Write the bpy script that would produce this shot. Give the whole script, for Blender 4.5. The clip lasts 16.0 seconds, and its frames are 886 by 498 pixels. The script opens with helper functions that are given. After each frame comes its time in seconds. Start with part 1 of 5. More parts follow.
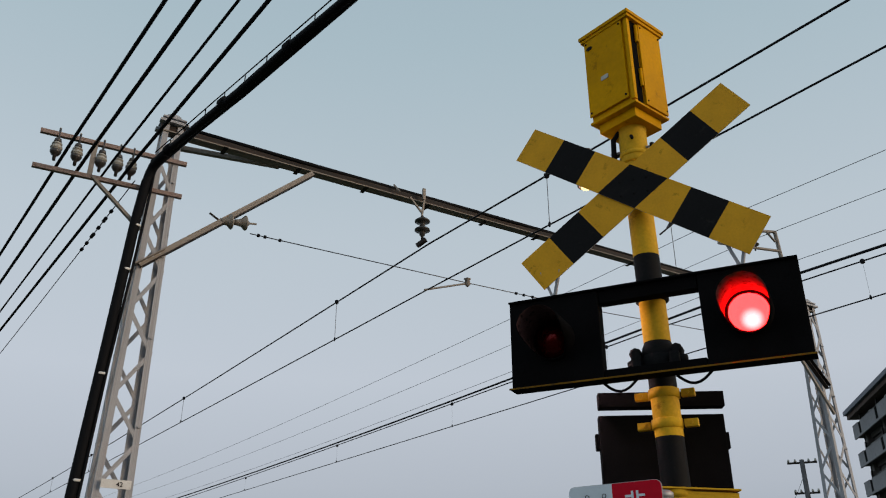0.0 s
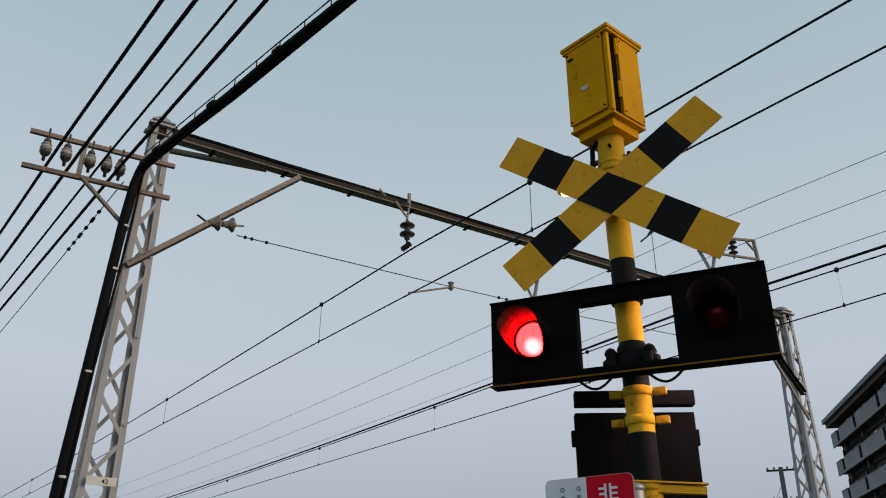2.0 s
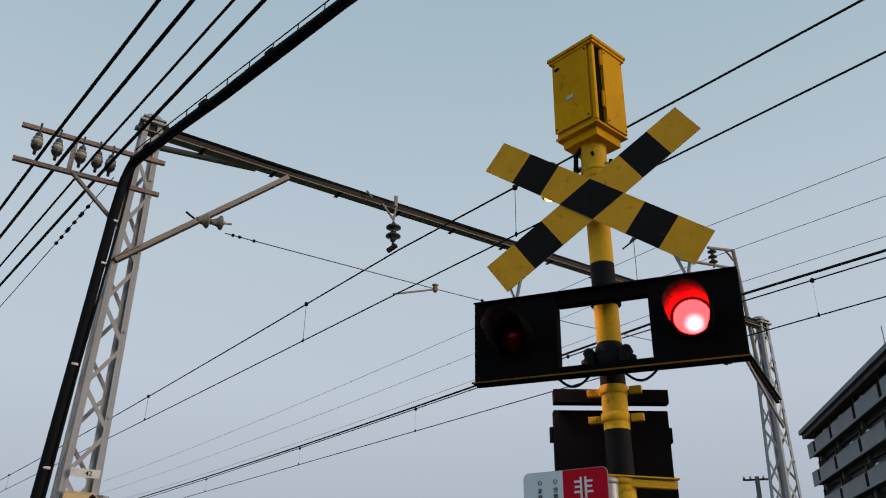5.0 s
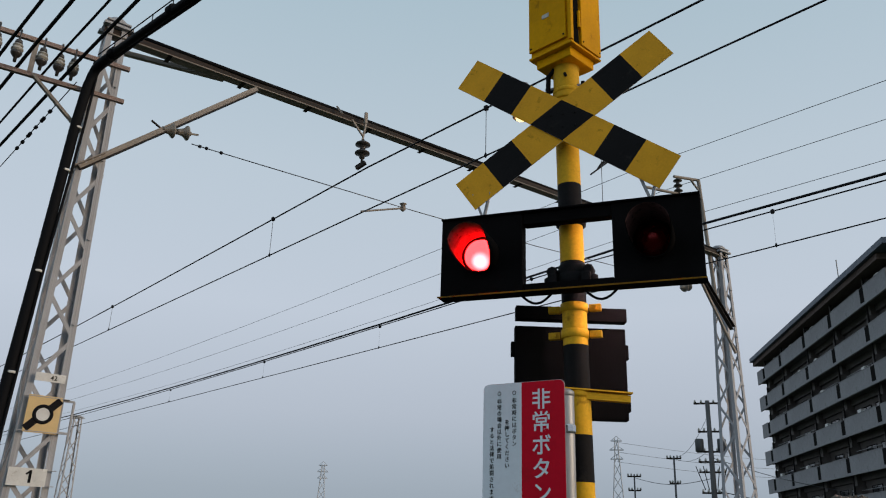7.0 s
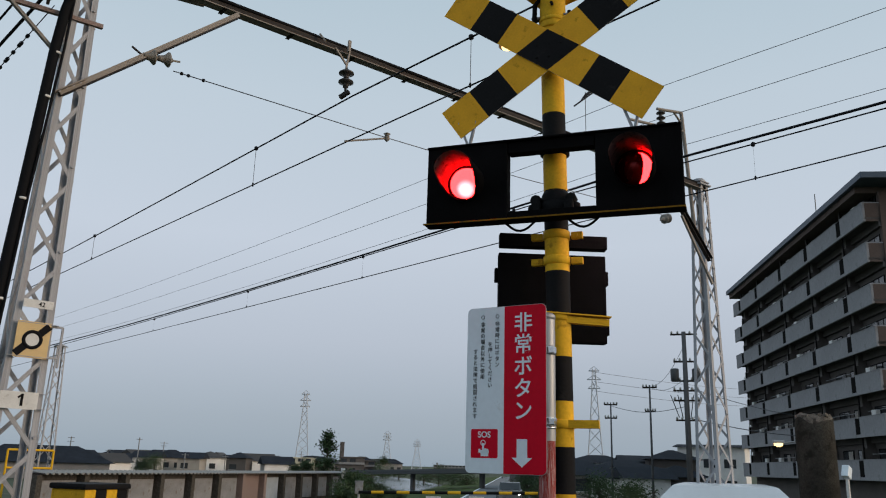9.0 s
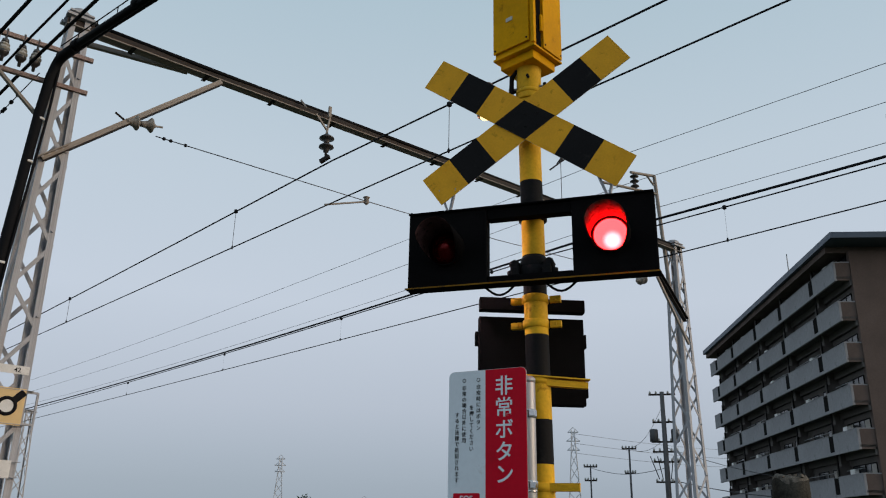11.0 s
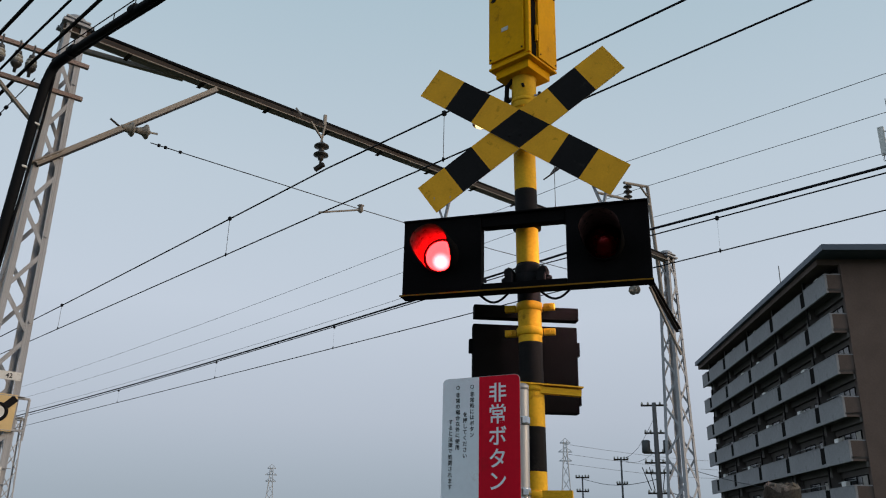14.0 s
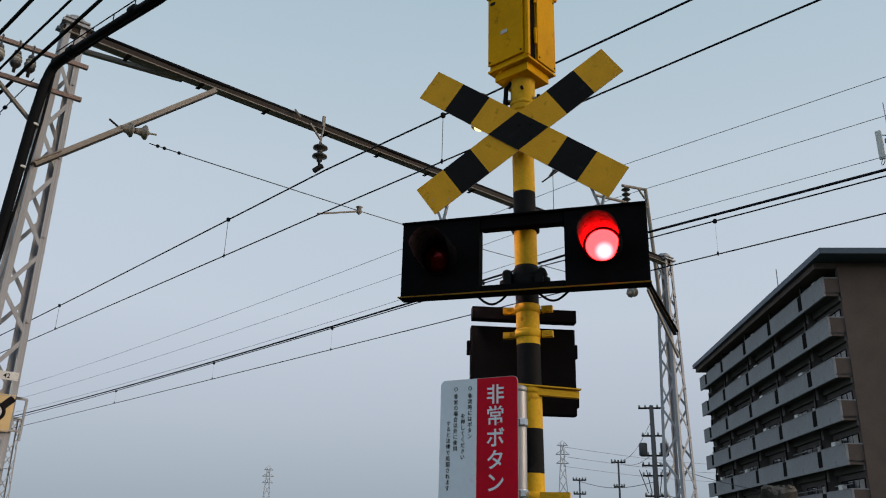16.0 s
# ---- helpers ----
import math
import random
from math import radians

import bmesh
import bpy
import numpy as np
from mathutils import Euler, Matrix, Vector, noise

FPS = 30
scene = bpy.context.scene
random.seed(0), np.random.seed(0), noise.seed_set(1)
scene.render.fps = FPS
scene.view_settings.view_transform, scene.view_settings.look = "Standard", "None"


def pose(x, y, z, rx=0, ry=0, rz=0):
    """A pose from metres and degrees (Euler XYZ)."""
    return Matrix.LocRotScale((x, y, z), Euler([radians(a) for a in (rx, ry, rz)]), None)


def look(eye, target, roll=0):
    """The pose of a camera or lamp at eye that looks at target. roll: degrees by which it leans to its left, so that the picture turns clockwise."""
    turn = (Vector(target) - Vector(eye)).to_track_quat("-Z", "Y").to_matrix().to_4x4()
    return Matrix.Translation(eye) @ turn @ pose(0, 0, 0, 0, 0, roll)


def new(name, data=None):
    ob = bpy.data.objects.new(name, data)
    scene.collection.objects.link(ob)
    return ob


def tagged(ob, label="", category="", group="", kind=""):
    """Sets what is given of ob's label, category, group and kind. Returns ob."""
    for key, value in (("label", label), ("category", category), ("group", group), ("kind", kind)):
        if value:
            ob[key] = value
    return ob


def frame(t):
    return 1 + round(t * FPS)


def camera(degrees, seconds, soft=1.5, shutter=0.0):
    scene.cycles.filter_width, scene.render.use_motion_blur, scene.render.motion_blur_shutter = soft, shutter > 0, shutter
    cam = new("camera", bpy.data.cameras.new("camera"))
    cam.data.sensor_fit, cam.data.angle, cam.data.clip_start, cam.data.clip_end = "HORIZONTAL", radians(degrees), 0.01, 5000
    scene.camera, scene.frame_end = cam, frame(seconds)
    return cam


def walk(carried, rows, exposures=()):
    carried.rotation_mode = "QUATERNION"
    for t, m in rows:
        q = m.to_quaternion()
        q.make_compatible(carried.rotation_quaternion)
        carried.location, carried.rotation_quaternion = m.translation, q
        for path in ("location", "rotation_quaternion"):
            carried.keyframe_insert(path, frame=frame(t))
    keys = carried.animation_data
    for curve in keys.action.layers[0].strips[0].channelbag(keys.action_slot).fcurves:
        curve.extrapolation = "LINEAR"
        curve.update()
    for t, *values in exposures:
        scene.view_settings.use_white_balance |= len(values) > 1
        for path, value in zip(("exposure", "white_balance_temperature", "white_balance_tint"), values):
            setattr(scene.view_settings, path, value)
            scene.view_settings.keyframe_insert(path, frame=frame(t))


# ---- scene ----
cam = camera(57.0, 16.0, 1.1)

PATH = [
    (0, (0.1557, 0.2445, 1.7564), (1.2579, 1.6954, 2.5809), -0.03),
    (0.5, (0.1471, 0.2327, 1.7508), (1.2517, 1.6820, 2.5751), -0.05),
    (1, (0.1108, 0.1782, 1.7197), (1.2289, 1.6186, 2.5415), -0.19),
    (1.5, (0.0827, 0.1488, 1.6981), (1.2121, 1.5791, 2.5219), -0.16),
    (2, (0.0838, 0.1486, 1.6854), (1.2127, 1.5717, 2.5222), 0.15),
    (2.5, (0.0850, 0.1526, 1.6859), (1.2139, 1.5698, 2.5328), 0.48),
    (3, (0.0738, 0.1476, 1.6809), (1.2038, 1.5589, 2.5363), 0.67),
    (5.5, (-0.0228, 0.0485, 1.5961), (1.1532, 1.4335, 2.4320), 0.89),
    (6, (-0.0445, 0.0361, 1.5845), (1.1710, 1.4220, 2.3601), 1.13),
    (6.5, (-0.0302, 0.0427, 1.5773), (1.2100, 1.4330, 2.3046), 1.52),
    (7, (-0.0194, 0.0517, 1.5699), (1.2481, 1.4452, 2.2419), 1.78),
    (7.5, (-0.0262, 0.0525, 1.5665), (1.2630, 1.4506, 2.1857), 1.93),
    (8, (-0.0112, 0.0689, 1.5603), (1.2948, 1.4726, 2.1295), 1.93),
    (8.5, (-0.0292, 0.0557, 1.5426), (1.2896, 1.4619, 2.0751), 1.84),
    (9, (-0.0830, 0.0106, 1.5218), (1.2539, 1.4060, 2.0370), 1.65),
    (9.5, (-0.1339, -0.0253, 1.5144), (1.2116, 1.3544, 2.0491), 1.51),
    (10, (-0.1584, -0.0440, 1.5186), (1.1832, 1.3146, 2.1138), 1.43),
    (12.5, (-0.1430, -0.0165, 1.5116), (1.2018, 1.3012, 2.1864), 0.88),
    (13, (-0.1492, -0.0312, 1.5076), (1.1954, 1.2863, 2.1831), 1.01),
    (13.5, (-0.1621, -0.0381, 1.5042), (1.1850, 1.2754, 2.1824), 1.13),
    (14, (-0.1655, -0.0368, 1.5018), (1.1834, 1.2737, 2.1821), 1.25),
    (14.5, (-0.1683, -0.0378, 1.5058), (1.1815, 1.2709, 2.1880), 1.36),
    (15, (-0.1712, -0.0380, 1.5021), (1.1792, 1.2692, 2.1859), 1.41),
    (15.5, (-0.1736, -0.0411, 1.5002), (1.1767, 1.2661, 2.1842), 1.42),
    (16, (-0.1727, -0.0405, 1.4980), (1.1783, 1.2655, 2.1829), 1.44),
]
GAIN = ((0, 0, 6650, 10), (2.5, 0, 6600, 10), (5.5, 0, 6450, 10), (7, 0.05, 6450, 10), (8, 0.12, 6500, 10), (10, 0.11, 6450, 10), (14, 0.08, 6450, 10), (15, 0.07, 6350, 10), (16, 0.08, 6450, 10))
walk(cam, [(t, look(eye, target, roll)) for t, eye, target, roll in PATH], GAIN)

# ---- world, sun ----
world = bpy.data.worlds.new("dusk_sky")
scene.world = world
world.use_nodes = True
wn, wl = world.node_tree.nodes, world.node_tree.links
sky = wn.new("ShaderNodeTexSky")
sky.sky_type, sky.sun_disc = "NISHITA", False
sky.sun_elevation, sky.sun_rotation = radians(12.0), radians(153)
sky.air_density, sky.dust_density, sky.ozone_density = 1.0, 1.0, 3.0
hsv = wn.new("ShaderNodeHueSaturation")
hsv.inputs["Saturation"].default_value, hsv.inputs["Value"].default_value = 0.5, 0.16
wl.new(sky.outputs[0], hsv.inputs["Color"])
# dusk haze: grey-blue at the horizon, pale lavender above it, blue-grey overhead
gen, sep, ramp = wn.new("ShaderNodeTexCoord"), wn.new("ShaderNodeSeparateXYZ"), wn.new("ShaderNodeValToRGB")
wl.new(gen.outputs["Generated"], sep.inputs[0])
wl.new(sep.outputs["Z"], ramp.inputs[0])
el = ramp.color_ramp.elements
el[0].position, el[0].color = 0.0, (0.285, 0.355, 0.428, 1)
el[1].position, el[1].color = 1.0, (0.275, 0.398, 0.495, 1)
for at, colour in ((0.05, (0.325, 0.382, 0.452)), (0.14, (0.440, 0.488, 0.565)), (0.26, (0.530, 0.590, 0.672)), (0.42, (0.504, 0.591, 0.665)), (0.62, (0.406, 0.530, 0.604))):
    e = el.new(at)
    e.color = (*colour, 1)
haze = wn.new("ShaderNodeMix")
haze.data_type = "RGBA"
haze.inputs[0].default_value = 0.9
wl.new(hsv.outputs[0], haze.inputs[6])
wl.new(ramp.outputs[0], haze.inputs[7])
wl.new(haze.outputs[2], wn["Background"].inputs["Color"])
wn["Background"].inputs["Strength"].default_value = 1.0

sun = new("sun", bpy.data.lights.new("sun", "SUN"))
sun.data.energy, sun.data.angle, sun.data.color = 1.6, radians(35), (1.0, 0.74, 0.50)
sun.matrix_world = look((28, -55, 16), (0, 0, 2))


# ---- materials ----
def mat(name, colour, rough=0.6, metal=0.0, scale=6.0, var=0.18, bump=0.1, dirt=None, amount=0.0, coord="Object", spec=0.5):
    """Noise at two scales on colour, roughness and relief; dirt: a second colour in worn patches."""
    m = bpy.data.materials.new(name)
    m.use_nodes = True
    n, l = m.node_tree.nodes, m.node_tree.links
    b = n["Principled BSDF"]
    tc = n.new("ShaderNodeTexCoord")
    big, fine = n.new("ShaderNodeTexNoise"), n.new("ShaderNodeTexNoise")
    big.inputs["Scale"].default_value, big.inputs["Detail"].default_value = scale, 5
    fine.inputs["Scale"].default_value, fine.inputs["Detail"].default_value = scale * 14, 3
    for t in (big, fine):
        l.new(tc.outputs[coord], t.inputs["Vector"])
    mix = n.new("ShaderNodeMix")
    mix.data_type, mix.blend_type = "RGBA", "MULTIPLY"
    mix.inputs[0].default_value = 1.0
    ramp = n.new("ShaderNodeMapRange")
    ramp.inputs[1].default_value, ramp.inputs[2].default_value = 0.3, 0.7
    ramp.inputs[3].default_value, ramp.inputs[4].default_value = 1 - var, 1 + var * 0.4
    l.new(big.outputs[0], ramp.inputs[0])
    ramp2 = n.new("ShaderNodeMapRange")
    ramp2.inputs[1].default_value, ramp2.inputs[2].default_value = 0.3, 0.7
    ramp2.inputs[3].default_value, ramp2.inputs[4].default_value = 1 - var * 0.5, 1 + var * 0.3
    l.new(fine.outputs[0], ramp2.inputs[0])
    mul = n.new("ShaderNodeMath")
    mul.operation = "MULTIPLY"
    l.new(ramp.outputs[0], mul.inputs[0])
    l.new(ramp2.outputs[0], mul.inputs[1])
    l.new(mul.outputs[0], mix.inputs[7])
    mix.inputs[6].default_value = (*colour, 1)
    out = mix.outputs[2]
    if dirt:
        spots = n.new("ShaderNodeTexNoise")
        spots.inputs["Scale"].default_value, spots.inputs["Detail"].default_value = scale * 2.3, 8
        spots.inputs["Roughness"].default_value = 0.7
        l.new(tc.outputs[coord], spots.inputs["Vector"])
        edge = n.new("ShaderNodeMapRange")
        edge.inputs[1].default_value, edge.inputs[2].default_value = 0.62 - amount * 0.25, 0.72 - amount * 0.2
        l.new(spots.outputs[0], edge.inputs[0])
        worn = n.new("ShaderNodeMix")
        worn.data_type = "RGBA"
        worn.inputs[7].default_value = (*dirt, 1)
        l.new(edge.outputs[0], worn.inputs[0])
        l.new(out, worn.inputs[6])
        out = worn.outputs[2]
    l.new(out, b.inputs["Base Color"])
    b.inputs["Metallic"].default_value = metal
    b.inputs["Specular IOR Level"].default_value = spec
    rr = n.new("ShaderNodeMapRange")
    rr.inputs[3].default_value, rr.inputs[4].default_value = max(0.05, rough - 0.1), min(1, rough + 0.12)
    l.new(big.outputs[0], rr.inputs[0])
    l.new(rr.outputs[0], b.inputs["Roughness"])
    if bump:
        bp = n.new("ShaderNodeBump")
        bp.inputs["Strength"].default_value, bp.inputs["Distance"].default_value = bump, 0.004
        l.new(fine.outputs[0], bp.inputs["Height"])
        l.new(bp.outputs[0], b.inputs["Normal"])
    return m


def glow(name, colour, strength):
    m = bpy.data.materials.new(name)
    m.use_nodes = True
    b = m.node_tree.nodes["Principled BSDF"]
    b.inputs["Base Color"].default_value = (*[c * 0.5 for c in colour], 1)
    b.inputs["Emission Color"].default_value = (*colour, 1)
    b.inputs["Emission Strength"].default_value = strength
    return m


YELLOW = mat("yellow_paint", (0.75, 0.43, 0.026), 0.5, 0, 5, 0.2, 0.08, (0.30, 0.14, 0.01), 0.14, spec=0.06)
BOX_YELLOW = mat("box_yellow_paint", (0.70, 0.335, 0.0), 0.45, 0, 4, 0.14, 0.05, (0.36, 0.15, 0.0), 0.1, spec=0.04)
REFLECT_YELLOW = mat("reflective_yellow_sheet", (0.78, 0.395, 0.026), 0.6, 0, 7, 0.12, 0.06, (0.40, 0.21, 0.01), 0.1, spec=0.1)
OCHRE = mat("dull_ochre_edge", (0.26, 0.13, 0.012), 0.7, 0, 8, 0.3, 0.1, (0.08, 0.05, 0.02), 0.3, spec=0.1)
BLACK = mat("black_paint", (0.009, 0.009, 0.010), 0.7, 0, 6, 0.35, 0.1, (0.018, 0.017, 0.016), 0.12, spec=0.12)
MATT_BLACK = mat("matt_black_metal", (0.0062, 0.0060, 0.0066), 0.85, 0, 8, 0.3, 0.12, spec=0.03)
# lining lightened and reddened: the lit lamp's glow is partly in its colour
HOOD = mat("glow_tinted_hood_lining", (0.085, 0.044, 0.044), 0.8, 0, 14, 0.4, 0.2, (0.005, 0.005, 0.005), 0.35, spec=0.1)
CABLE = mat("black_rubber_cable", (0.006, 0.0065, 0.008), 0.7, 0, 10, 0.2, 0.1, spec=0.1)
WIRE = mat("dark_wire", (0.012, 0.013, 0.017), 0.6, 0.2, 10, 0.2, 0.0, spec=0.15)
THIN_WIRE = mat("grey_wire", (0.12, 0.125, 0.14), 0.5, 0.5, 10, 0.2, 0.0)
STEEL = mat("galvanised_steel", (0.36, 0.37, 0.395), 0.6, 0.1, 5, 0.28, 0.1, (0.24, 0.15, 0.11), 0.2)
FLANGE = mat("brown_weathered_flange", (0.27, 0.24, 0.21), 0.7, 0.1, 5, 0.35, 0.15, (0.10, 0.06, 0.04), 0.35, spec=0.2)
BEAM = mat("weathered_beam_steel", (0.028, 0.024, 0.022), 0.7, 0.1, 4, 0.35, 0.15, (0.07, 0.035, 0.022), 0.35, spec=0.25)
RUST = mat("rusty_steel", (0.42, 0.34, 0.31), 0.8, 0.1, 14, 0.4, 0.3, (0.11, 0.045, 0.03), 0.7)
STRUT = mat("pale_strut_steel", (0.27, 0.24, 0.21), 0.65, 0.1, 5, 0.25, 0.1, (0.22, 0.13, 0.08), 0.2)
PORCELAIN = mat("weathered_porcelain", (0.46, 0.45, 0.41), 0.35, 0, 14, 0.3, 0.05, (0.10, 0.085, 0.07), 0.35)
TAN_PORCELAIN = mat("tan_porcelain", (0.26, 0.235, 0.20), 0.4, 0, 14, 0.3, 0.05, (0.14, 0.11, 0.09), 0.3)
DARK_PORCELAIN = mat("dark_porcelain", (0.05, 0.045, 0.042), 0.3, 0, 14, 0.3, 0.05)
WHITE = mat("white_enamel", (0.74, 0.81, 0.86), 0.4, 0, 3, 0.06, 0.02, (0.55, 0.56, 0.56), 0.05)
RED = mat("red_enamel", (0.62, 0.004, 0.022), 0.45, 0, 3, 0.10, 0.02, (0.50, 0.006, 0.02), 0.08, spec=0.09)
INK = mat("dark_ink", (0.008, 0.008, 0.010), 0.6, 0, 8, 0.1, 0, spec=0.08)
PLATE = mat("plate_white", (0.66, 0.66, 0.64), 0.5, 0, 8, 0.15, 0.02, (0.4, 0.38, 0.34), 0.1)
AMBER = mat("faded_amber_sheet", (0.66, 0.47, 0.21), 0.5, 0, 6, 0.12, 0.03)
GALV = mat("grey_pipe", (0.40, 0.41, 0.42), 0.45, 0.4, 7, 0.15, 0.05)
STAINLESS = mat("stainless_band", (0.6, 0.6, 0.6), 0.22, 0.95, 12, 0.1, 0.02)
POLE_GREY = mat("pole_concrete", (0.10, 0.10, 0.105), 0.85, 0, 2, 0.2, 0.1)
CONCRETE = mat("weathered_concrete", (0.085, 0.078, 0.068), 0.9, 0, 7, 0.4, 0.5, (0.05, 0.045, 0.04), 0.45, spec=0.1)
OLD_CONCRETE = mat("mossy_old_concrete", (0.050, 0.047, 0.040), 0.95, 0, 9, 0.45, 0.7, (0.022, 0.021, 0.018), 0.5, spec=0.05)
CHIPPED = mat("chipped_pale_concrete", (0.16, 0.145, 0.125), 0.95, 0, 30, 0.4, 0.8, (0.05, 0.045, 0.04), 0.4, spec=0.05)
WORN_RED = mat("peeling_red_paint", (0.30, 0.030, 0.022), 0.7, 0, 10, 0.3, 0.3, (0.55, 0.52, 0.50), 0.45, spec=0.15)
CORE_DARK = mat("dark_red_globe", (0.045, 0.002, 0.003), 0.25, 0, 8, 0.1, 0)
TRANSFORMER = mat("dark_transformer_steel", (0.06, 0.065, 0.07), 0.6, 0.1, 2, 0.2, 0.05)
PARAPET = mat("grey_parapet_paint", (0.29, 0.29, 0.305), 0.85, 0, 0.5, 0.16, 0.1, (0.22, 0.22, 0.23), 0.2, spec=0.2)
TILE_WALL = mat("brown_tile_wall", (0.118, 0.090, 0.080), 0.85, 0, 0.6, 0.16, 0.1, spec=0.15)
# one dark tone for the balcony recess walls, slabs, partitions, pillars and beams
RECESS = mat("dark_recess_tone", (0.11, 0.10, 0.094), 0.85, 0, 0.6, 0.2, 0.1)
ROOF_BLUE = mat("slate_blue_roof_edge", (0.055, 0.08, 0.115), 0.5, 0.2, 0.8, 0.15, 0.05)
SLOT_FRAME_DARK = mat("near_black_slot_and_frame", (0.012, 0.011, 0.011), 0.9, 0.0, 2, 0.2, 0, spec=0.04)
GLASS_DARK = mat("dark_window_glass", (0.035, 0.04, 0.045), 0.12, 0, 1, 0.2, 0)
CURTAIN = mat("pale_curtain", (0.42, 0.40, 0.37), 0.8, 0, 2, 0.2, 0.05)
GROUND = mat("grass_and_soil", (0.05, 0.07, 0.026), 0.95, 0, 0.15, 0.5, 0.5, (0.12, 0.10, 0.07), 0.25)
ASPHALT = mat("asphalt", (0.055, 0.055, 0.057), 0.9, 0, 1.5, 0.25, 0.4)
LEAF = mat("dark_leaf", (0.05, 0.09, 0.03), 0.7, 0, 1.2, 0.5, 0.2)
BARK = mat("bark", (0.07, 0.055, 0.04), 0.9, 0, 5, 0.4, 0.5)
ROOF_TILE = mat("grey_roof_tiles", (0.026, 0.031, 0.042), 0.8, 0, 0.8, 0.35, 0.4, spec=0.1)
HOUSE_WALL = mat("cream_house_wall", (0.36, 0.335, 0.30), 0.8, 0, 0.6, 0.15, 0.05)
HOUSE_GREY = mat("grey_house_wall", (0.24, 0.24, 0.24), 0.8, 0, 0.6, 0.15, 0.05)
HOUSE_WHITE = mat("white_house_wall", (0.74, 0.74, 0.73), 0.8, 0, 0.6, 0.12, 0.05)
HOUSE_PALE = mat("pale_yellow_wall", (0.52, 0.50, 0.38), 0.8, 0, 0.6, 0.12, 0.05)
ROOF_BROWN = mat("brown_roof_tiles", (0.045, 0.038, 0.036), 0.7, 0, 0.8, 0.3, 0.3)
TIN = mat("pale_corrugated_tin", (0.36, 0.36, 0.35), 0.6, 0.2, 2, 0.3, 0.1, (0.16, 0.12, 0.10), 0.3)
PANEL = mat("stained_grey_panel", (0.25, 0.255, 0.265), 0.85, 0, 1.5, 0.3, 0.2, (0.15, 0.13, 0.11), 0.3)
PANEL_BLUE = mat("pale_blue_panel", (0.40, 0.45, 0.50), 0.7, 0, 1.5, 0.2, 0.1)
HOUSE_DARK = mat("dark_house_wall", (0.10, 0.09, 0.085), 0.8, 0, 0.6, 0.15, 0.05)
BANK = mat("levee_grass", (0.085, 0.12, 0.035), 0.95, 0, 0.8, 0.5, 0.6, (0.10, 0.10, 0.045), 0.3, spec=0.1)
BRIDGE = mat("shaded_bridge_concrete", (0.11, 0.115, 0.12), 0.9, 0, 1.0, 0.2, 0.1)
LEVEE_ROAD = mat("pale_asphalt", (0.17, 0.175, 0.185), 0.9, 0, 1.2, 0.2, 0.3)
WATER = mat("river_water", (0.10, 0.12, 0.13), 0.12, 0, 0.6, 0.1, 0.3)
BRASS_TAG = mat("grey_label", (0.5, 0.48, 0.42), 0.5, 0, 9, 0.1, 0)
# tower steel lightened towards the sky: distance haze put into its colour
HAZE_STEEL = mat("hazy_tower_steel", (0.46, 0.49, 0.53), 0.7, 0.0, 0.5, 0.1, 0)
FAR_STEEL = mat("far_pylon_steel", (0.26, 0.27, 0.28), 0.6, 0.3, 0.5, 0.1, 0)
CAR_PAINT = mat("white_car_paint", (0.62, 0.66, 0.70), 0.25, 0, 1, 0.05, 0)
CAR_GREY = mat("grey_car_paint", (0.12, 0.125, 0.13), 0.25, 0.4, 1, 0.05, 0)
WARM = glow("warm_lamp", (1.0, 0.66, 0.25), 2.6)
HEAD = glow("headlight", (1.0, 0.93, 0.8), 30)


def lamp_core():
    """The lit half of a lamp's inner globe: brightest round the filament, low in the middle."""
    m = bpy.data.materials.new("lamp_core_lit")
    m.use_nodes = True
    n, l = m.node_tree.nodes, m.node_tree.links
    b = n["Principled BSDF"]
    tc = n.new("ShaderNodeTexCoord")
    dist = n.new("ShaderNodeVectorMath")
    dist.operation = "DISTANCE"
    dist.inputs[1].default_value = (0.012, -0.068, -0.048)
    l.new(tc.outputs["Object"], dist.inputs[0])
    r = n.new("ShaderNodeMapRange")
    r.interpolation_type = "SMOOTHSTEP"
    r.inputs[1].default_value, r.inputs[2].default_value = 0.012, 0.055
    r.inputs[3].default_value, r.inputs[4].default_value = 430.0, 70.0
    l.new(dist.outputs["Value"], r.inputs[0])
    b.inputs["Base Color"].default_value = (0.5, 0.1, 0.1, 1)
    b.inputs["Emission Color"].default_value = (1.0, 0.62, 0.60, 1)
    l.new(r.outputs[0], b.inputs["Emission Strength"])
    return m


def red_glass():
    """Clear red glass: tinted see-through with a glossy skin."""
    m = bpy.data.materials.new("red_lens_glass")
    m.use_nodes = True
    n, l = m.node_tree.nodes, m.node_tree.links
    n.remove(n["Principled BSDF"])
    t, g, x = n.new("ShaderNodeBsdfTransparent"), n.new("ShaderNodeBsdfGlossy"), n.new("ShaderNodeMixShader")
    t.inputs[0].default_value = (0.92, 0.0049, 0.0055, 1)
    g.inputs[0].default_value, g.inputs["Roughness"].default_value = (0.9, 0.22, 0.22, 1), 0.15
    x.inputs[0].default_value = 0.05
    l.new(t.outputs[0], x.inputs[1])
    l.new(g.outputs[0], x.inputs[2])
    l.new(x.outputs[0], n["Material Output"].inputs[0])
    return m


CORE_LIT, LENS = lamp_core(), red_glass()


# ---- building helpers ----
MESHES = {}


def mesh_of(bm, name, *mats):
    me = bpy.data.meshes.new(name)
    bmesh.ops.recalc_face_normals(bm, faces=bm.faces)
    bm.to_mesh(me)
    bm.free()
    for m in mats:
        me.materials.append(m)
    return me


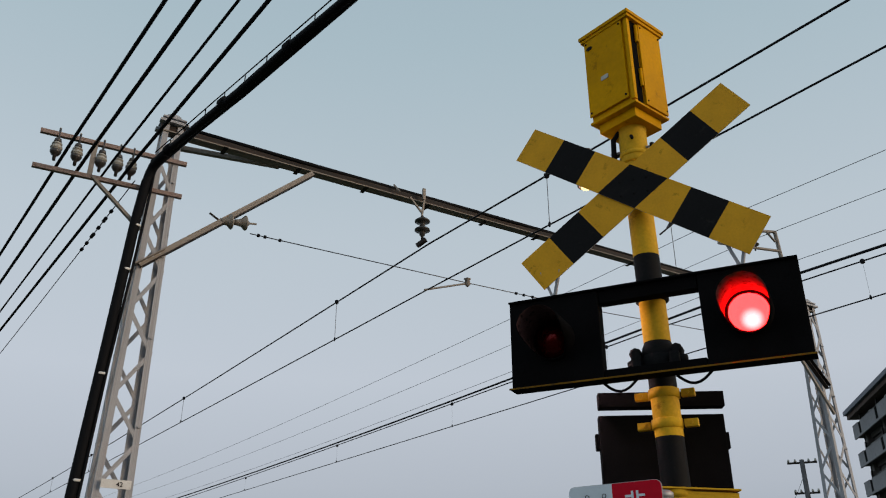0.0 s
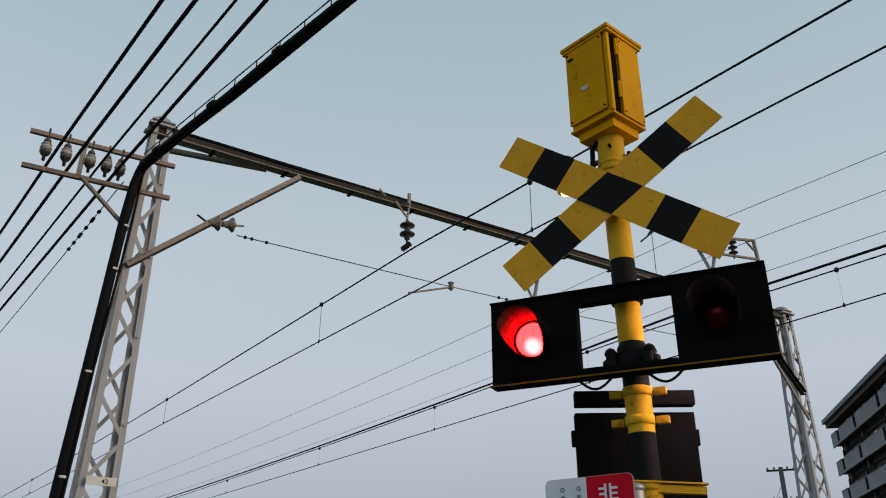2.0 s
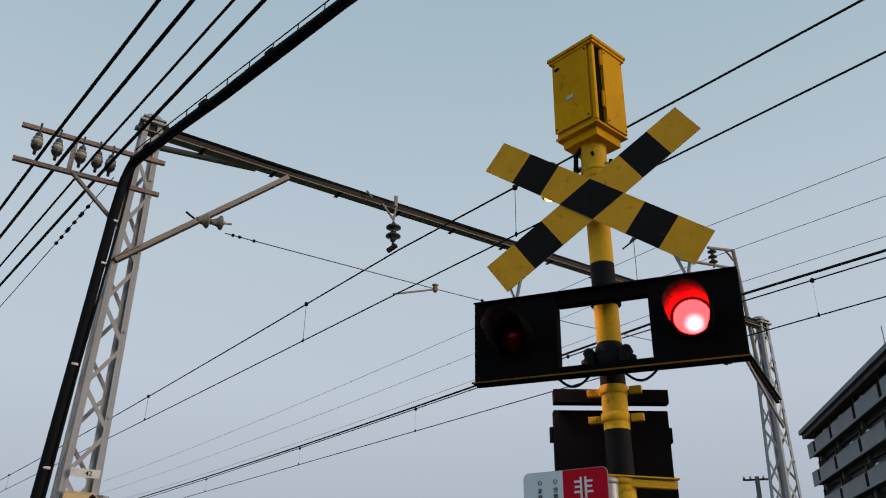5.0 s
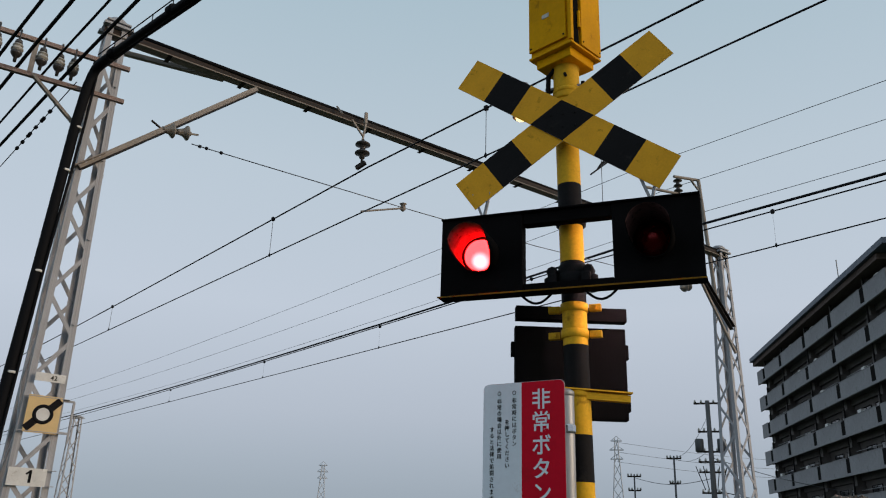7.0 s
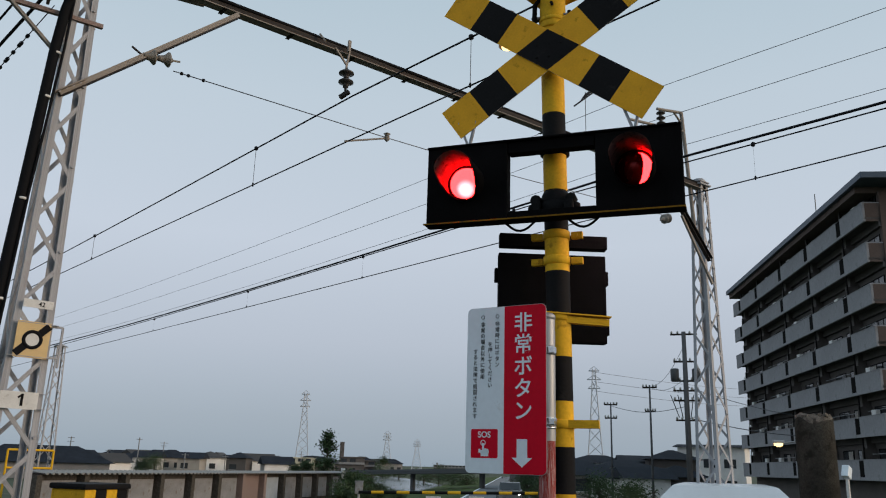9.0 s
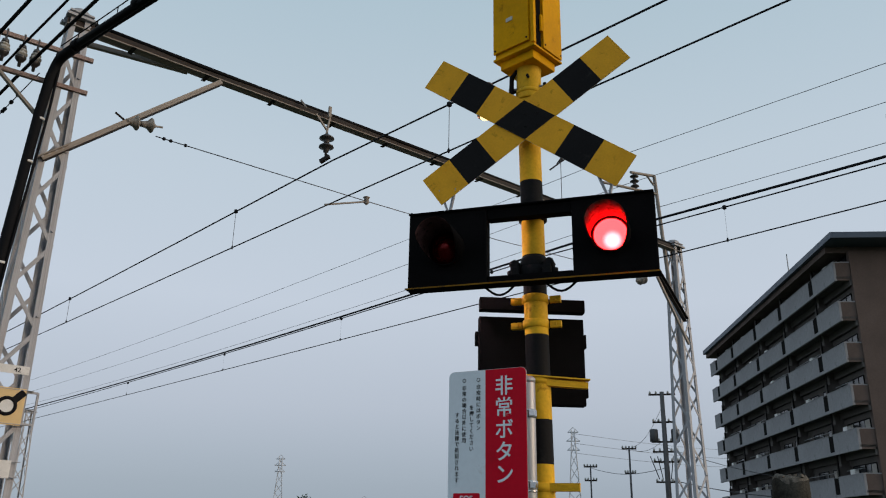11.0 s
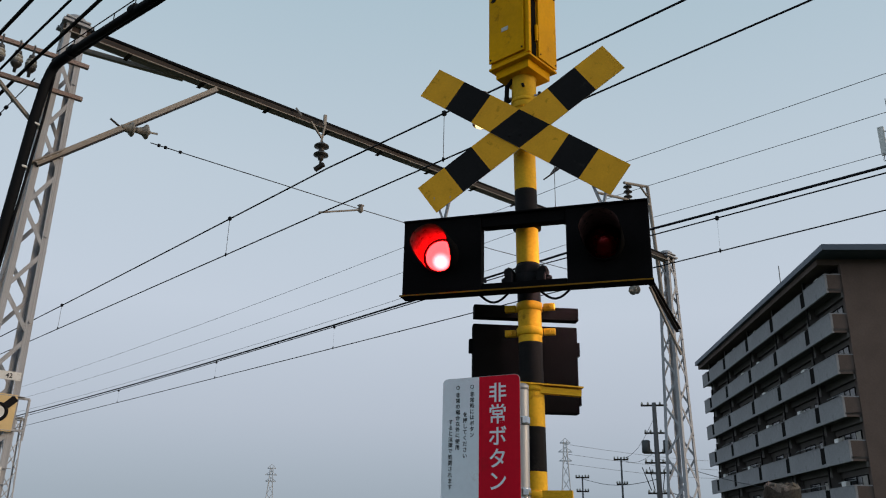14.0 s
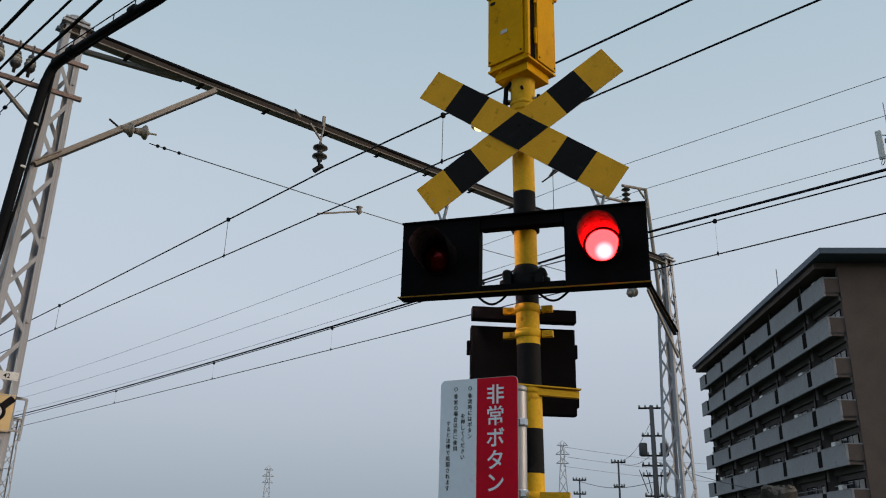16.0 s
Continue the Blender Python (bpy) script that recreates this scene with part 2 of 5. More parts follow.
def thing(name, m, label, category, group="", kind=""):
    ob = new(name)
    ob.empty_display_size = 0.2
    ob.matrix_world = m
    return tagged(ob, label, category, group, kind)


def part(name, me, parent, m=None, label=""):
    if isinstance(me, bmesh.types.BMesh):
        me = mesh_of(me, name)
    ob = new(name, me)
    ob.parent = parent
    if m is not None:
        ob.matrix_basis = m
    if label:
        ob["label"] = label
    return ob


def block(sx, sy, sz, bevel=0.0, at=(0, 0, 0)):
    bm = bmesh.new()
    bmesh.ops.create_cube(bm, size=1, matrix=Matrix.Translation(at) @ Matrix.Diagonal((sx, sy, sz, 1)))
    if bevel:
        bmesh.ops.bevel(bm, geom=bm.edges[:], offset=bevel, segments=2, affect="EDGES", profile=0.7)
    return bm


def box_mesh(sx, sy, sz, m, bevel=0.004):
    key = ("box", round(sx, 4), round(sy, 4), round(sz, 4), m.name, bevel)
    if key not in MESHES:
        MESHES[key] = mesh_of(block(sx, sy, sz, bevel), "block", m)
    return MESHES[key]


def unit(shape, m):
    """Unit bars along z from 0 to 1, to be scaled: square, rod, angle."""
    key = (shape, m.name)
    if key not in MESHES:
        bm = bmesh.new()
        if shape == "rod":
            bmesh.ops.create_cone(bm, cap_ends=True, segments=14, radius1=1, radius2=1, depth=1, matrix=Matrix.Translation((0, 0, 0.5)))
            for f in bm.faces:
                f.smooth = len(f.verts) == 4
        elif shape == "angle":
            for a, b in (((1, 0.11), (0.5, 0.055)), ((0.11, 0.89), (0.055, 0.555))):
                bmesh.ops.create_cube(bm, size=1, matrix=Matrix.Translation((b[0], b[1], 0.5)) @ Matrix.Diagonal((a[0], a[1], 1, 1)))
        elif shape == "channel":
            for a, b in (((0.16, 1), (0.08, 0)), ((0.84, 0.1), (0.58, 0.45)), ((0.84, 0.1), (0.58, -0.45))):
                bmesh.ops.create_cube(bm, size=1, matrix=Matrix.Translation((b[0], b[1], 0.5)) @ Matrix.Diagonal((a[0], a[1], 1, 1)))
        else:
            bmesh.ops.create_cube(bm, size=1, matrix=Matrix.Translation((0, 0, 0.5)))
        MESHES[key] = mesh_of(bm, shape, m)
    return MESHES[key]


def along(p0, p1, w, h, up=(0, 0, 1), spin=0):
    p0, p1 = Vector(p0), Vector(p1)
    z = (p1 - p0).normalized()
    x = Vector(up).cross(z)
    if x.length < 1e-4:
        x = Vector((1, 0, 0))
    x.normalize()
    r = Matrix((x, z.cross(x), z)).transposed().to_4x4()
    return Matrix.Translation(p0) @ r @ Matrix.Rotation(spin, 4, "Z") @ Matrix.Diagonal((w, h, (p1 - p0).length, 1))


def bar(name, parent, p0, p1, w, h, m, shape="square", up=(0, 0, 1), spin=0, label=""):
    return part(name, unit(shape, m), parent, along(p0, p1, w, h, up, spin), label)


def rod(name, parent, p0, p1, r, m, label=""):
    return part(name, unit("rod", m), parent, along(p0, p1, r, r), label)


def lathe(profile, m, seg=20, name="turned"):
    """A turned solid from (radius, height) pairs."""
    bm = bmesh.new()
    rings = []
    for r, z in profile:
        rings.append([bm.verts.new((r * math.cos(2 * math.pi * k / seg), r * math.sin(2 * math.pi * k / seg), z)) for k in range(seg)])
    for a, b in zip(rings, rings[1:]):
        for k in range(seg):
            f = bm.faces.new((a[k], a[(k + 1) % seg], b[(k + 1) % seg], b[k]))
            f.smooth = True
    if profile[0] != profile[-1]:
        bm.faces.new(rings[0]), bm.faces.new(rings[-1])
    return mesh_of(bm, name, m)


def tube(points, r, m, seg=8, name="tube"):
    bm = bmesh.new()
    pts = [Vector(p) for p in points]
    rings = []
    for i, p in enumerate(pts):
        z = (pts[min(i + 1, len(pts) - 1)] - pts[max(i - 1, 0)]).normalized()
        x = (Vector((0, 0, 1)) if abs(z.z) < 0.95 else Vector((0, 1, 0))).cross(z).normalized()
        y = z.cross(x)
        rings.append([bm.verts.new(p + r * (math.cos(2 * math.pi * k / seg) * x + math.sin(2 * math.pi * k / seg) * y)) for k in range(seg)])
    for a, b in zip(rings, rings[1:]):
        for k in range(seg):
            bm.faces.new((a[k], a[(k + 1) % seg], b[(k + 1) % seg], b[k])).smooth = True
    bm.faces.new(rings[0]), bm.faces.new(rings[-1])
    return mesh_of(bm, name, m)


def text(name, body, size, m, parent, at, label="", align="CENTER", depth=0.0006, bold=0.012):
    """Flat letters in the xz plane of the parent, read from -y."""
    c = bpy.data.curves.new(name, "FONT")
    c.body, c.size, c.extrude, c.align_x, c.align_y = body, size, depth, align, "CENTER"
    c.offset = bold * size
    c.materials.append(m)
    ob = new(name, c)
    ob.parent = parent
    ob.matrix_basis = Matrix.Translation(at) @ pose(0, 0, 0, 90, 0, 0)
    return ob


# ---- ground ----
def land(x, y):
    """The land is level at the crossing and falls a little towards the river."""
    d = math.hypot(x, y)
    k = min(1, max(0, (d - 22) / 25))
    return -1.3 * k * k * (3 - 2 * k)


def build_ground():
    bm = bmesh.new()
    rings, seg = [0, 6, 12, 18, 24, 28, 32, 36, 40, 44, 50, 70, 110, 200, 500, 1500, 4000], 64
    rows = [[bm.verts.new((0, 0, 0))]]
    for r in rings[1:]:
        rows.append([bm.verts.new((r * math.cos(2 * math.pi * k / seg), r * math.sin(2 * math.pi * k / seg), land(r, 0))) for k in range(seg)])
    for k in range(seg):
        bm.faces.new((rows[0][0], rows[1][k], rows[1][(k + 1) % seg]))
    for a, b in zip(rows[1:], rows[2:]):
        for k in range(seg):
            bm.faces.new((a[k], b[k], b[(k + 1) % seg], a[(k + 1) % seg])).smooth = True
    tagged(new("ground", mesh_of(bm, "ground", GROUND)), "dark grassy ground with bare soil", "ground", kind="structure")
    road = new("road", mesh_of(block(60, 5.5, 0.04, 0, (8, 0, 0.02)), "road", ASPHALT))
    road.matrix_world = pose(0, 1.0, 0, 0, 0, 28)
    tagged(road, "worn dark asphalt road over the crossing", "road", kind="structure")


build_ground()

# ---- crossing signal ----
SIGNAL = Matrix.Translation((2.9017, 2.3573, 0)) @ pose(0, 0, 0, 0, 0, -63.35)


def crossbuck_arm(angle, y, first):
    """One striped arm; the front arm carries the black diamond at the crossing."""
    w, half, g = 0.184, 0.608, radians(70.4 if angle < 0 else -70.4)
    cuts = []
    for t in (w / 2, -w / 2):
        d = sorted(((t * math.cos(g) - s * w / 2) / math.sin(g) for s in (1, -1)))
        cuts.append([-half, -0.432, -0.253, d[0], d[1], 0.247, 0.425, half])
    cols = [0, 1, 0, 1 if first else 0, 0, 1, 0]
    bm = bmesh.new()
    top = [bm.verts.new((s, 0, w / 2)) for s in cuts[0]]
    low = [bm.verts.new((s, 0, -w / 2)) for s in cuts[1]]
    faces = []
    for k in range(7):
        f = bm.faces.new((top[k], top[k + 1], low[k + 1], low[k]))
        f.material_index = cols[k]
        faces.append(f)
    ext = bmesh.ops.extrude_face_region(bm, geom=faces)
    moved = [v for v in ext["geom"] if isinstance(v, bmesh.types.BMVert)]
    for v in moved:
        v.co.y += 0.004
    bm.normal_update()
    for f in bm.faces:
        if f.calc_center_median().y > 0.001:
            f.material_index = 2
    me = mesh_of(bm, "crossbuck_board", REFLECT_YELLOW, BLACK, GALV)
    return me, Matrix.Translation((-0.004, y, 3.538)) @ Matrix.Rotation(radians(-angle), 4, "Y")


def visor(r=0.0945, length=0.215):
    """A lamp hood: an open cylinder, cut away slantwise below."""
    bm = bmesh.new()
    seg = 40
    lo, hi = -math.radians(89.9), math.pi + math.radians(89.9)
    rows = []
    for rad in (r, r - 0.003):
        near, far = [], []
        for k in range(seg + 1):
            a = lo + (hi - lo) * k / seg
            reach = length * (1 - 0.84 * min(1, max(0, (0.15 - math.sin(a)) / 1.0)) ** 1.2)
            near.append(bm.verts.new((rad * math.cos(a), 0, rad * math.sin(a))))
            far.append(bm.verts.new((rad * math.cos(a), -reach, rad * math.sin(a))))
        rows.append((near, far))
    for near, far in rows:
        for k in range(seg):
            bm.faces.new((near[k], near[k + 1], far[k + 1], far[k])).smooth = True
    for k in range(seg):
        bm.faces.new((rows[0][1][k], rows[0][1][k + 1], rows[1][1][k + 1], rows[1][1][k]))
    bm.faces.ensure_lookup_table()
    for i, f in enumerate(bm.faces):
        f.material_index = 1 if seg <= i < 2 * seg else 0
    return mesh_of(bm, "lamp_hood", MATT_BLACK, HOOD)


def globe(m_front, m_back, r=0.083):
    bm = bmesh.new()
    bmesh.ops.create_uvsphere(bm, u_segments=32, v_segments=20, radius=r)
    for f in bm.faces:
        f.smooth = True
        f.material_index = 0 if f.calc_center_median().y < 0 else 1
    return mesh_of(bm, "lamp_globe", m_front, m_back)


def cap(r=0.091):
    bm = bmesh.new()
    bmesh.ops.create_uvsphere(bm, u_segments=36, v_segments=24, radius=r)
    bmesh.ops.delete(bm, geom=[v for v in bm.verts if v.co.y > -0.012], context="VERTS")
    for f in bm.faces:
        f.smooth = True
    return mesh_of(bm, "lens", LENS)


GLOBES = []


def build_signal():
    s = thing("crossing_signal", SIGNAL, "yellow and black striped level crossing signal with flashing red lamps", "crossing signal")
    # pole, banded every 0.2 m
    bm = bmesh.new()
    seg, zs, rings = 28, [0, 0.215] + [0.215 + 0.2008 * k for k in range(1, 16)] + [3.92], []
    for z in zs:
        cx = 0.052 * (1 - z / 3.3)
        rings.append([bm.verts.new((cx + 0.0572 * math.cos(2 * math.pi * k / seg), 0.0572 * math.sin(2 * math.pi * k / seg), z)) for k in range(seg)])
    for i, (a, b) in enumerate(zip(rings, rings[1:])):
        for k in range(seg):
            f = bm.faces.new((a[k], a[(k + 1) % seg], b[(k + 1) % seg], b[k]))
            f.smooth, f.material_index = True, 0 if i % 2 == 0 or i > 15 else 1
    part("pole", mesh_of(bm, "pole", YELLOW, BLACK), s, label="yellow and black banded steel pole")
    part("foot_plate", box_mesh(0.3, 0.3, 0.03, STEEL), s, pose(0.05, 0, 0.015))
    # socket under the box and collars
    part("socket", lathe([(0.064, 3.70), (0.066, 3.71), (0.066, 3.88), (0.074, 3.895), (0.074, 3.91)], YELLOW, 28), s)
    part("collar", lathe([(0.0665, 3.735), (0.070, 3.738), (0.070, 3.755), (0.0665, 3.758)], YELLOW, 28), s)
    for x in (-0.085, 0.085):
        rod("wing_bolt", s, (x * 0.7, -0.02, 3.775), (x * 1.25, -0.02, 3.775), 0.006, STEEL)
        rod("nut", s, (x * 1.05, -0.02, 3.762), (x * 1.05, -0.02, 3.79), 0.010, BLACK)
    rod("bolt", s, (0.01, -0.06, 3.815), (0.01, -0.085, 3.815), 0.008, BLACK)
    part("cable", tube([(-0.03, -0.02, 3.92), (-0.085, -0.035, 3.84), (-0.092, -0.03, 3.70), (-0.07, -0.03, 3.58)], 0.013, CABLE), s)
    # control box: body on an open tray, overhanging roof, screwed panels, hinges at the corner
    turn = pose(-0.004, 0, 0.022, 0, 0, -24.5)
    box = part("control_box", mesh_of(block(0.255, 0.240, 0.485, 0.005, (0, 0, 4.170)), "control_box", BOX_YELLOW), s, turn, "yellow painted steel control box")
    part("box_roof", mesh_of(block(0.312, 0.292, 0.020, 0.004, (0, 0, 4.432)), "box_roof", BOX_YELLOW), box)
    part("roof_lip", mesh_of(block(0.298, 0.278, 0.018, 0.003, (0, 0, 4.414)), "roof_lip", BOX_YELLOW), box)
    part("box_floor", mesh_of(block(0.272, 0.256, 0.012, 0.002, (0, 0, 3.922)), "box_floor", BOX_YELLOW), box)
    part("box_skirt", mesh_of(block(0.215, 0.20, 0.05, 0.004, (0, 0, 3.890)), "box_skirt", BOX_YELLOW), box)
    part("front_panel", mesh_of(block(0.236, 0.010, 0.452, 0.003, (-0.013, -0.129, 4.182)), "front_panel", BOX_YELLOW), box)
    part("side_panel", mesh_of(block(0.010, 0.168, 0.470, 0.003, (0.137, 0.036, 4.168)), "side_panel", BOX_YELLOW), box)
    part("corner_post", mesh_of(block(0.020, 0.022, 0.470, 0.004, (0.126, -0.118, 4.172)), "corner_post", BOX_YELLOW), box)
    part("door_gap", mesh_of(block(0.003, 0.040, 0.47, 0, (0.1285, -0.076, 4.170)), "door_gap", MATT_BLACK), box)
    for z in (4.075, 4.335):
        part("hinge", lathe([(0.008, z - 0.05), (0.009, z - 0.045), (0.009, z + 0.045), (0.008, z + 0.05)], BOX_YELLOW, 10), box, pose(0.138, -0.064, 0))
    for x in (-0.118, 0.092):
        for z in (3.975, 4.388):
            part("rivet", lathe([(0.006, 0), (0.005, 0.004)], BLACK, 8), box, pose(x, -0.134, z, 90))
    for y in (-0.034, 0.108):
        for z in (3.955, 4.382):
            part("rivet", lathe([(0.005, 0), (0.004, 0.004)], BLACK, 8), box, pose(0.142, y, z, 0, 90))
    part("badge", lathe([(0.018, 0), (0.018, 0.003)], BLACK, 6), box, pose(-0.098, -0.134, 4.352, 90) @ Matrix.Diagonal((1.1, 0.62, 1, 1)), "small dark badge")
    part("nameplate", mesh_of(block(0.044, 0.003, 0.024, 0.001, (-0.02, -0.1355, 4.135)), "nameplate", BRASS_TAG), box, None, "small grey maker's plate")
    # crossbuck
    for angle, y, first in ((-35.2, -0.112, True), (35.2, -0.106, False)):
        me, m = crossbuck_arm(angle, y, first)
        part("crossbuck_board", me, s, m, "yellow and black reflective crossbuck board")
    for z in (3.47, 3.60):
        bar("bracket", s, (-0.09, -0.085, z), (0.09, -0.085, z), 0.03, 0.012, YELLOW)
        bar("bracket_arm", s, (0.0, -0.03, z), (0.0, -0.1, z), 0.05, 0.025, YELLOW)
    for x in (-0.1, 0.0, 0.1):
        for z in (3.50, 3.57):
            part("rivet", lathe([(0.006, 0), (0.005, 0.004)], BLACK, 8), s, pose(x * 0.6, -0.1125, z, 90))
    # stays between board and crossbuck tips
    for x in (-0.41, 0.40):
        for dx in (-0.05, 0.035):
            bar("stay", s, (x, -0.09, 3.06), (x + dx, -0.10, 3.20), 0.012, 0.012, STEEL)
    # lamp board: two lamp backs joined by bars
    lb = part("lamp_board", mesh_of(block(0.405, 0.07, 0.388, 0.006, (-0.3970, -0.125, 2.851)), "lamp_back", MATT_BLACK), s, None, "matt black lamp backboard")
    part("lamp_back", mesh_of(block(0.389, 0.07, 0.388, 0.006, (0.4195, -0.125, 2.851)), "lamp_back", MATT_BLACK), lb)
    part("top_bar", mesh_of(block(0.414, 0.06, 0.055, 0.004, (0.0150, -0.122, 3.016)), "top_bar", MATT_BLACK), lb)
    part("bottom_bar", mesh_of(block(0.414, 0.05, 0.034, 0.004, (0.0150, -0.122, 2.679)), "bottom_bar", MATT_BLACK), lb)
    part("drip_plate", mesh_of(block(1.226, 0.09, 0.006, 0.001, (0.006, -0.13, 2.655)), "drip_plate", MATT_BLACK), lb)
    part("drip_edge", mesh_of(block(1.226, 0.004, 0.007, 0.001, (0.006, -0.178, 2.6525)), "drip_edge", OCHRE), lb, None, "yellow lower edge strip")
    part("rim", mesh_of(block(1.215, 0.085, 0.008, 0.002, (0.007, -0.13, 3.049)), "rim", MATT_BLACK), lb)
    for x in (-0.40, 0.405):
        part("lamp_hood", visor(), lb, pose(x, -0.158, 2.852), "matt black lamp hood")
        part("lens", cap(), lb, pose(x, -0.132, 2.852), "round red glass lens")
        g = part("lamp_globe", globe(CORE_LIT, CORE_DARK), s, pose(x, -0.132, 2.852), "turning lamp globe, lit on one half")
        GLOBES.append((g, x))
    # clamps on the pole
    for z in (3.045, 2.735):
        part("clamp", lathe([(0.060, z - 0.035), (0.072, z - 0.03), (0.072, z + 0.03), (0.060, z + 0.035)], BLACK, 20), s, pose(0.006, 0, 0))
        for x in (-0.088, 0.096):
            part("clamp_lug", mesh_of(block(0.045, 0.05, 0.06, 0.012, (x * 0.86, -0.05, z)), "clamp_lug", BLACK), s)
    part("cable_gland", lathe([(0.060, 2.69), (0.070, 2.70), (0.068, 2.80), (0.059, 2.82)], BLACK, 20), s, pose(0.008, 0, 0))
    for x in (-0.078, 0.092):
        part("clamp_bolt", lathe([(0.016, -0.03), (0.027, -0.022), (0.027, 0.022), (0.016, 0.03)], BLACK, 8), s, pose(x, -0.04, 2.772, 90))
        part("clamp_bolt", lathe([(0.012, -0.03), (0.02, -0.015), (0.02, 0.015), (0.012, 0.03)], BLACK, 8), s, pose(x * 1.12, -0.04, 2.735, 0, 90))
    for sx in (-1, 1):
        part("loop_cable", tube([(sx * (0.07 + 0.16 * k / 8) + 0.01, -0.11, 2.66 - 0.052 * math.sin(math.pi * k / 8)) for k in range(9)], 0.006, CABLE), s)
    # indicator seen from the back
    m = pose(-0.045, 0.17, 0, 0, 0, 22)
    ind = part("indicator_box", mesh_of(block(0.535, 0.06, 0.440, 0.008, (0, 0.03, 2.340)), "indicator_box", MATT_BLACK), s, m, "black indicator box seen from behind")
    part("indicator_roof", mesh_of(block(0.535, 0.06, 0.066, 0.004, (0, -0.01, 2.617)), "indicator_roof", MATT_BLACK), ind)
    for x in (-0.273, 0.273):
        for z in (2.20, 2.45):
            part("latch", mesh_of(block(0.022, 0.04, 0.07, 0.004, (x, 0.04, z)), "latch", MATT_BLACK), ind)
    for z in (2.603, 2.478):
        part("band_clamp", lathe([(0.059, z - 0.02), (0.064, z - 0.018), (0.064, z + 0.018), (0.059, z + 0.02)], YELLOW, 24), s, pose(0.011, 0, 0))
        for x in (-0.085, 0.107):
            part("clamp_ear", mesh_of(block(0.055, 0.03, 0.032, 0.004, (x, 0.01, z)), "clamp_ear", YELLOW), s)
            part("clamp_bolt", lathe([(0.008, 0), (0.008, 0.008)], YELLOW, 8), s, pose(x, -0.005, z, 90))
    bar("support_arm", s, (-0.03, -0.055, 2.197), (0.24, 0.05, 2.182), 0.035, 0.03, YELLOW, label="yellow angle support arm")
    bar("support_arm", s, (-0.03, -0.06, 2.222), (0.25, 0.045, 2.207), 0.05, 0.006, YELLOW)
    bar("step_arm", s, (0.03, -0.03, 1.72), (0.20, -0.03, 1.72), 0.03, 0.036, YELLOW)
    part("strap", lathe([(0.059, 1.70), (0.061, 1.70), (0.061, 1.74), (0.059, 1.74)], YELLOW, 24), s, pose(0.025, 0, 0))
    part("strap", lathe([(0.059, 2.187), (0.061, 2.187), (0.061, 2.217), (0.059, 2.217)], YELLOW, 24), s, pose(0.017, 0, 0))
    # lamp and siren tucked behind the left arm
    part("work_lamp", lathe([(0.012, 3.915), (0.032, 3.91), (0.045, 3.88), (0.04, 3.80), (0.05, 3.73), (0.055, 3.712)], RUST, 18), s, pose(-0.262, 0.11, 0), "small lamp with a reddish cap behind the crossbuck")
    part("bulb", lathe([(0.030, 3.712), (0.027, 3.702), (0.012, 3.696)], WARM, 18), s, pose(-0.27, 0.105, -0.006))
    bar("lamp_arm", s, (-0.03, 0.02, 3.80), (-0.24, 0.11, 3.80), 0.014, 0.014, BLACK)
    return s


build_signal()


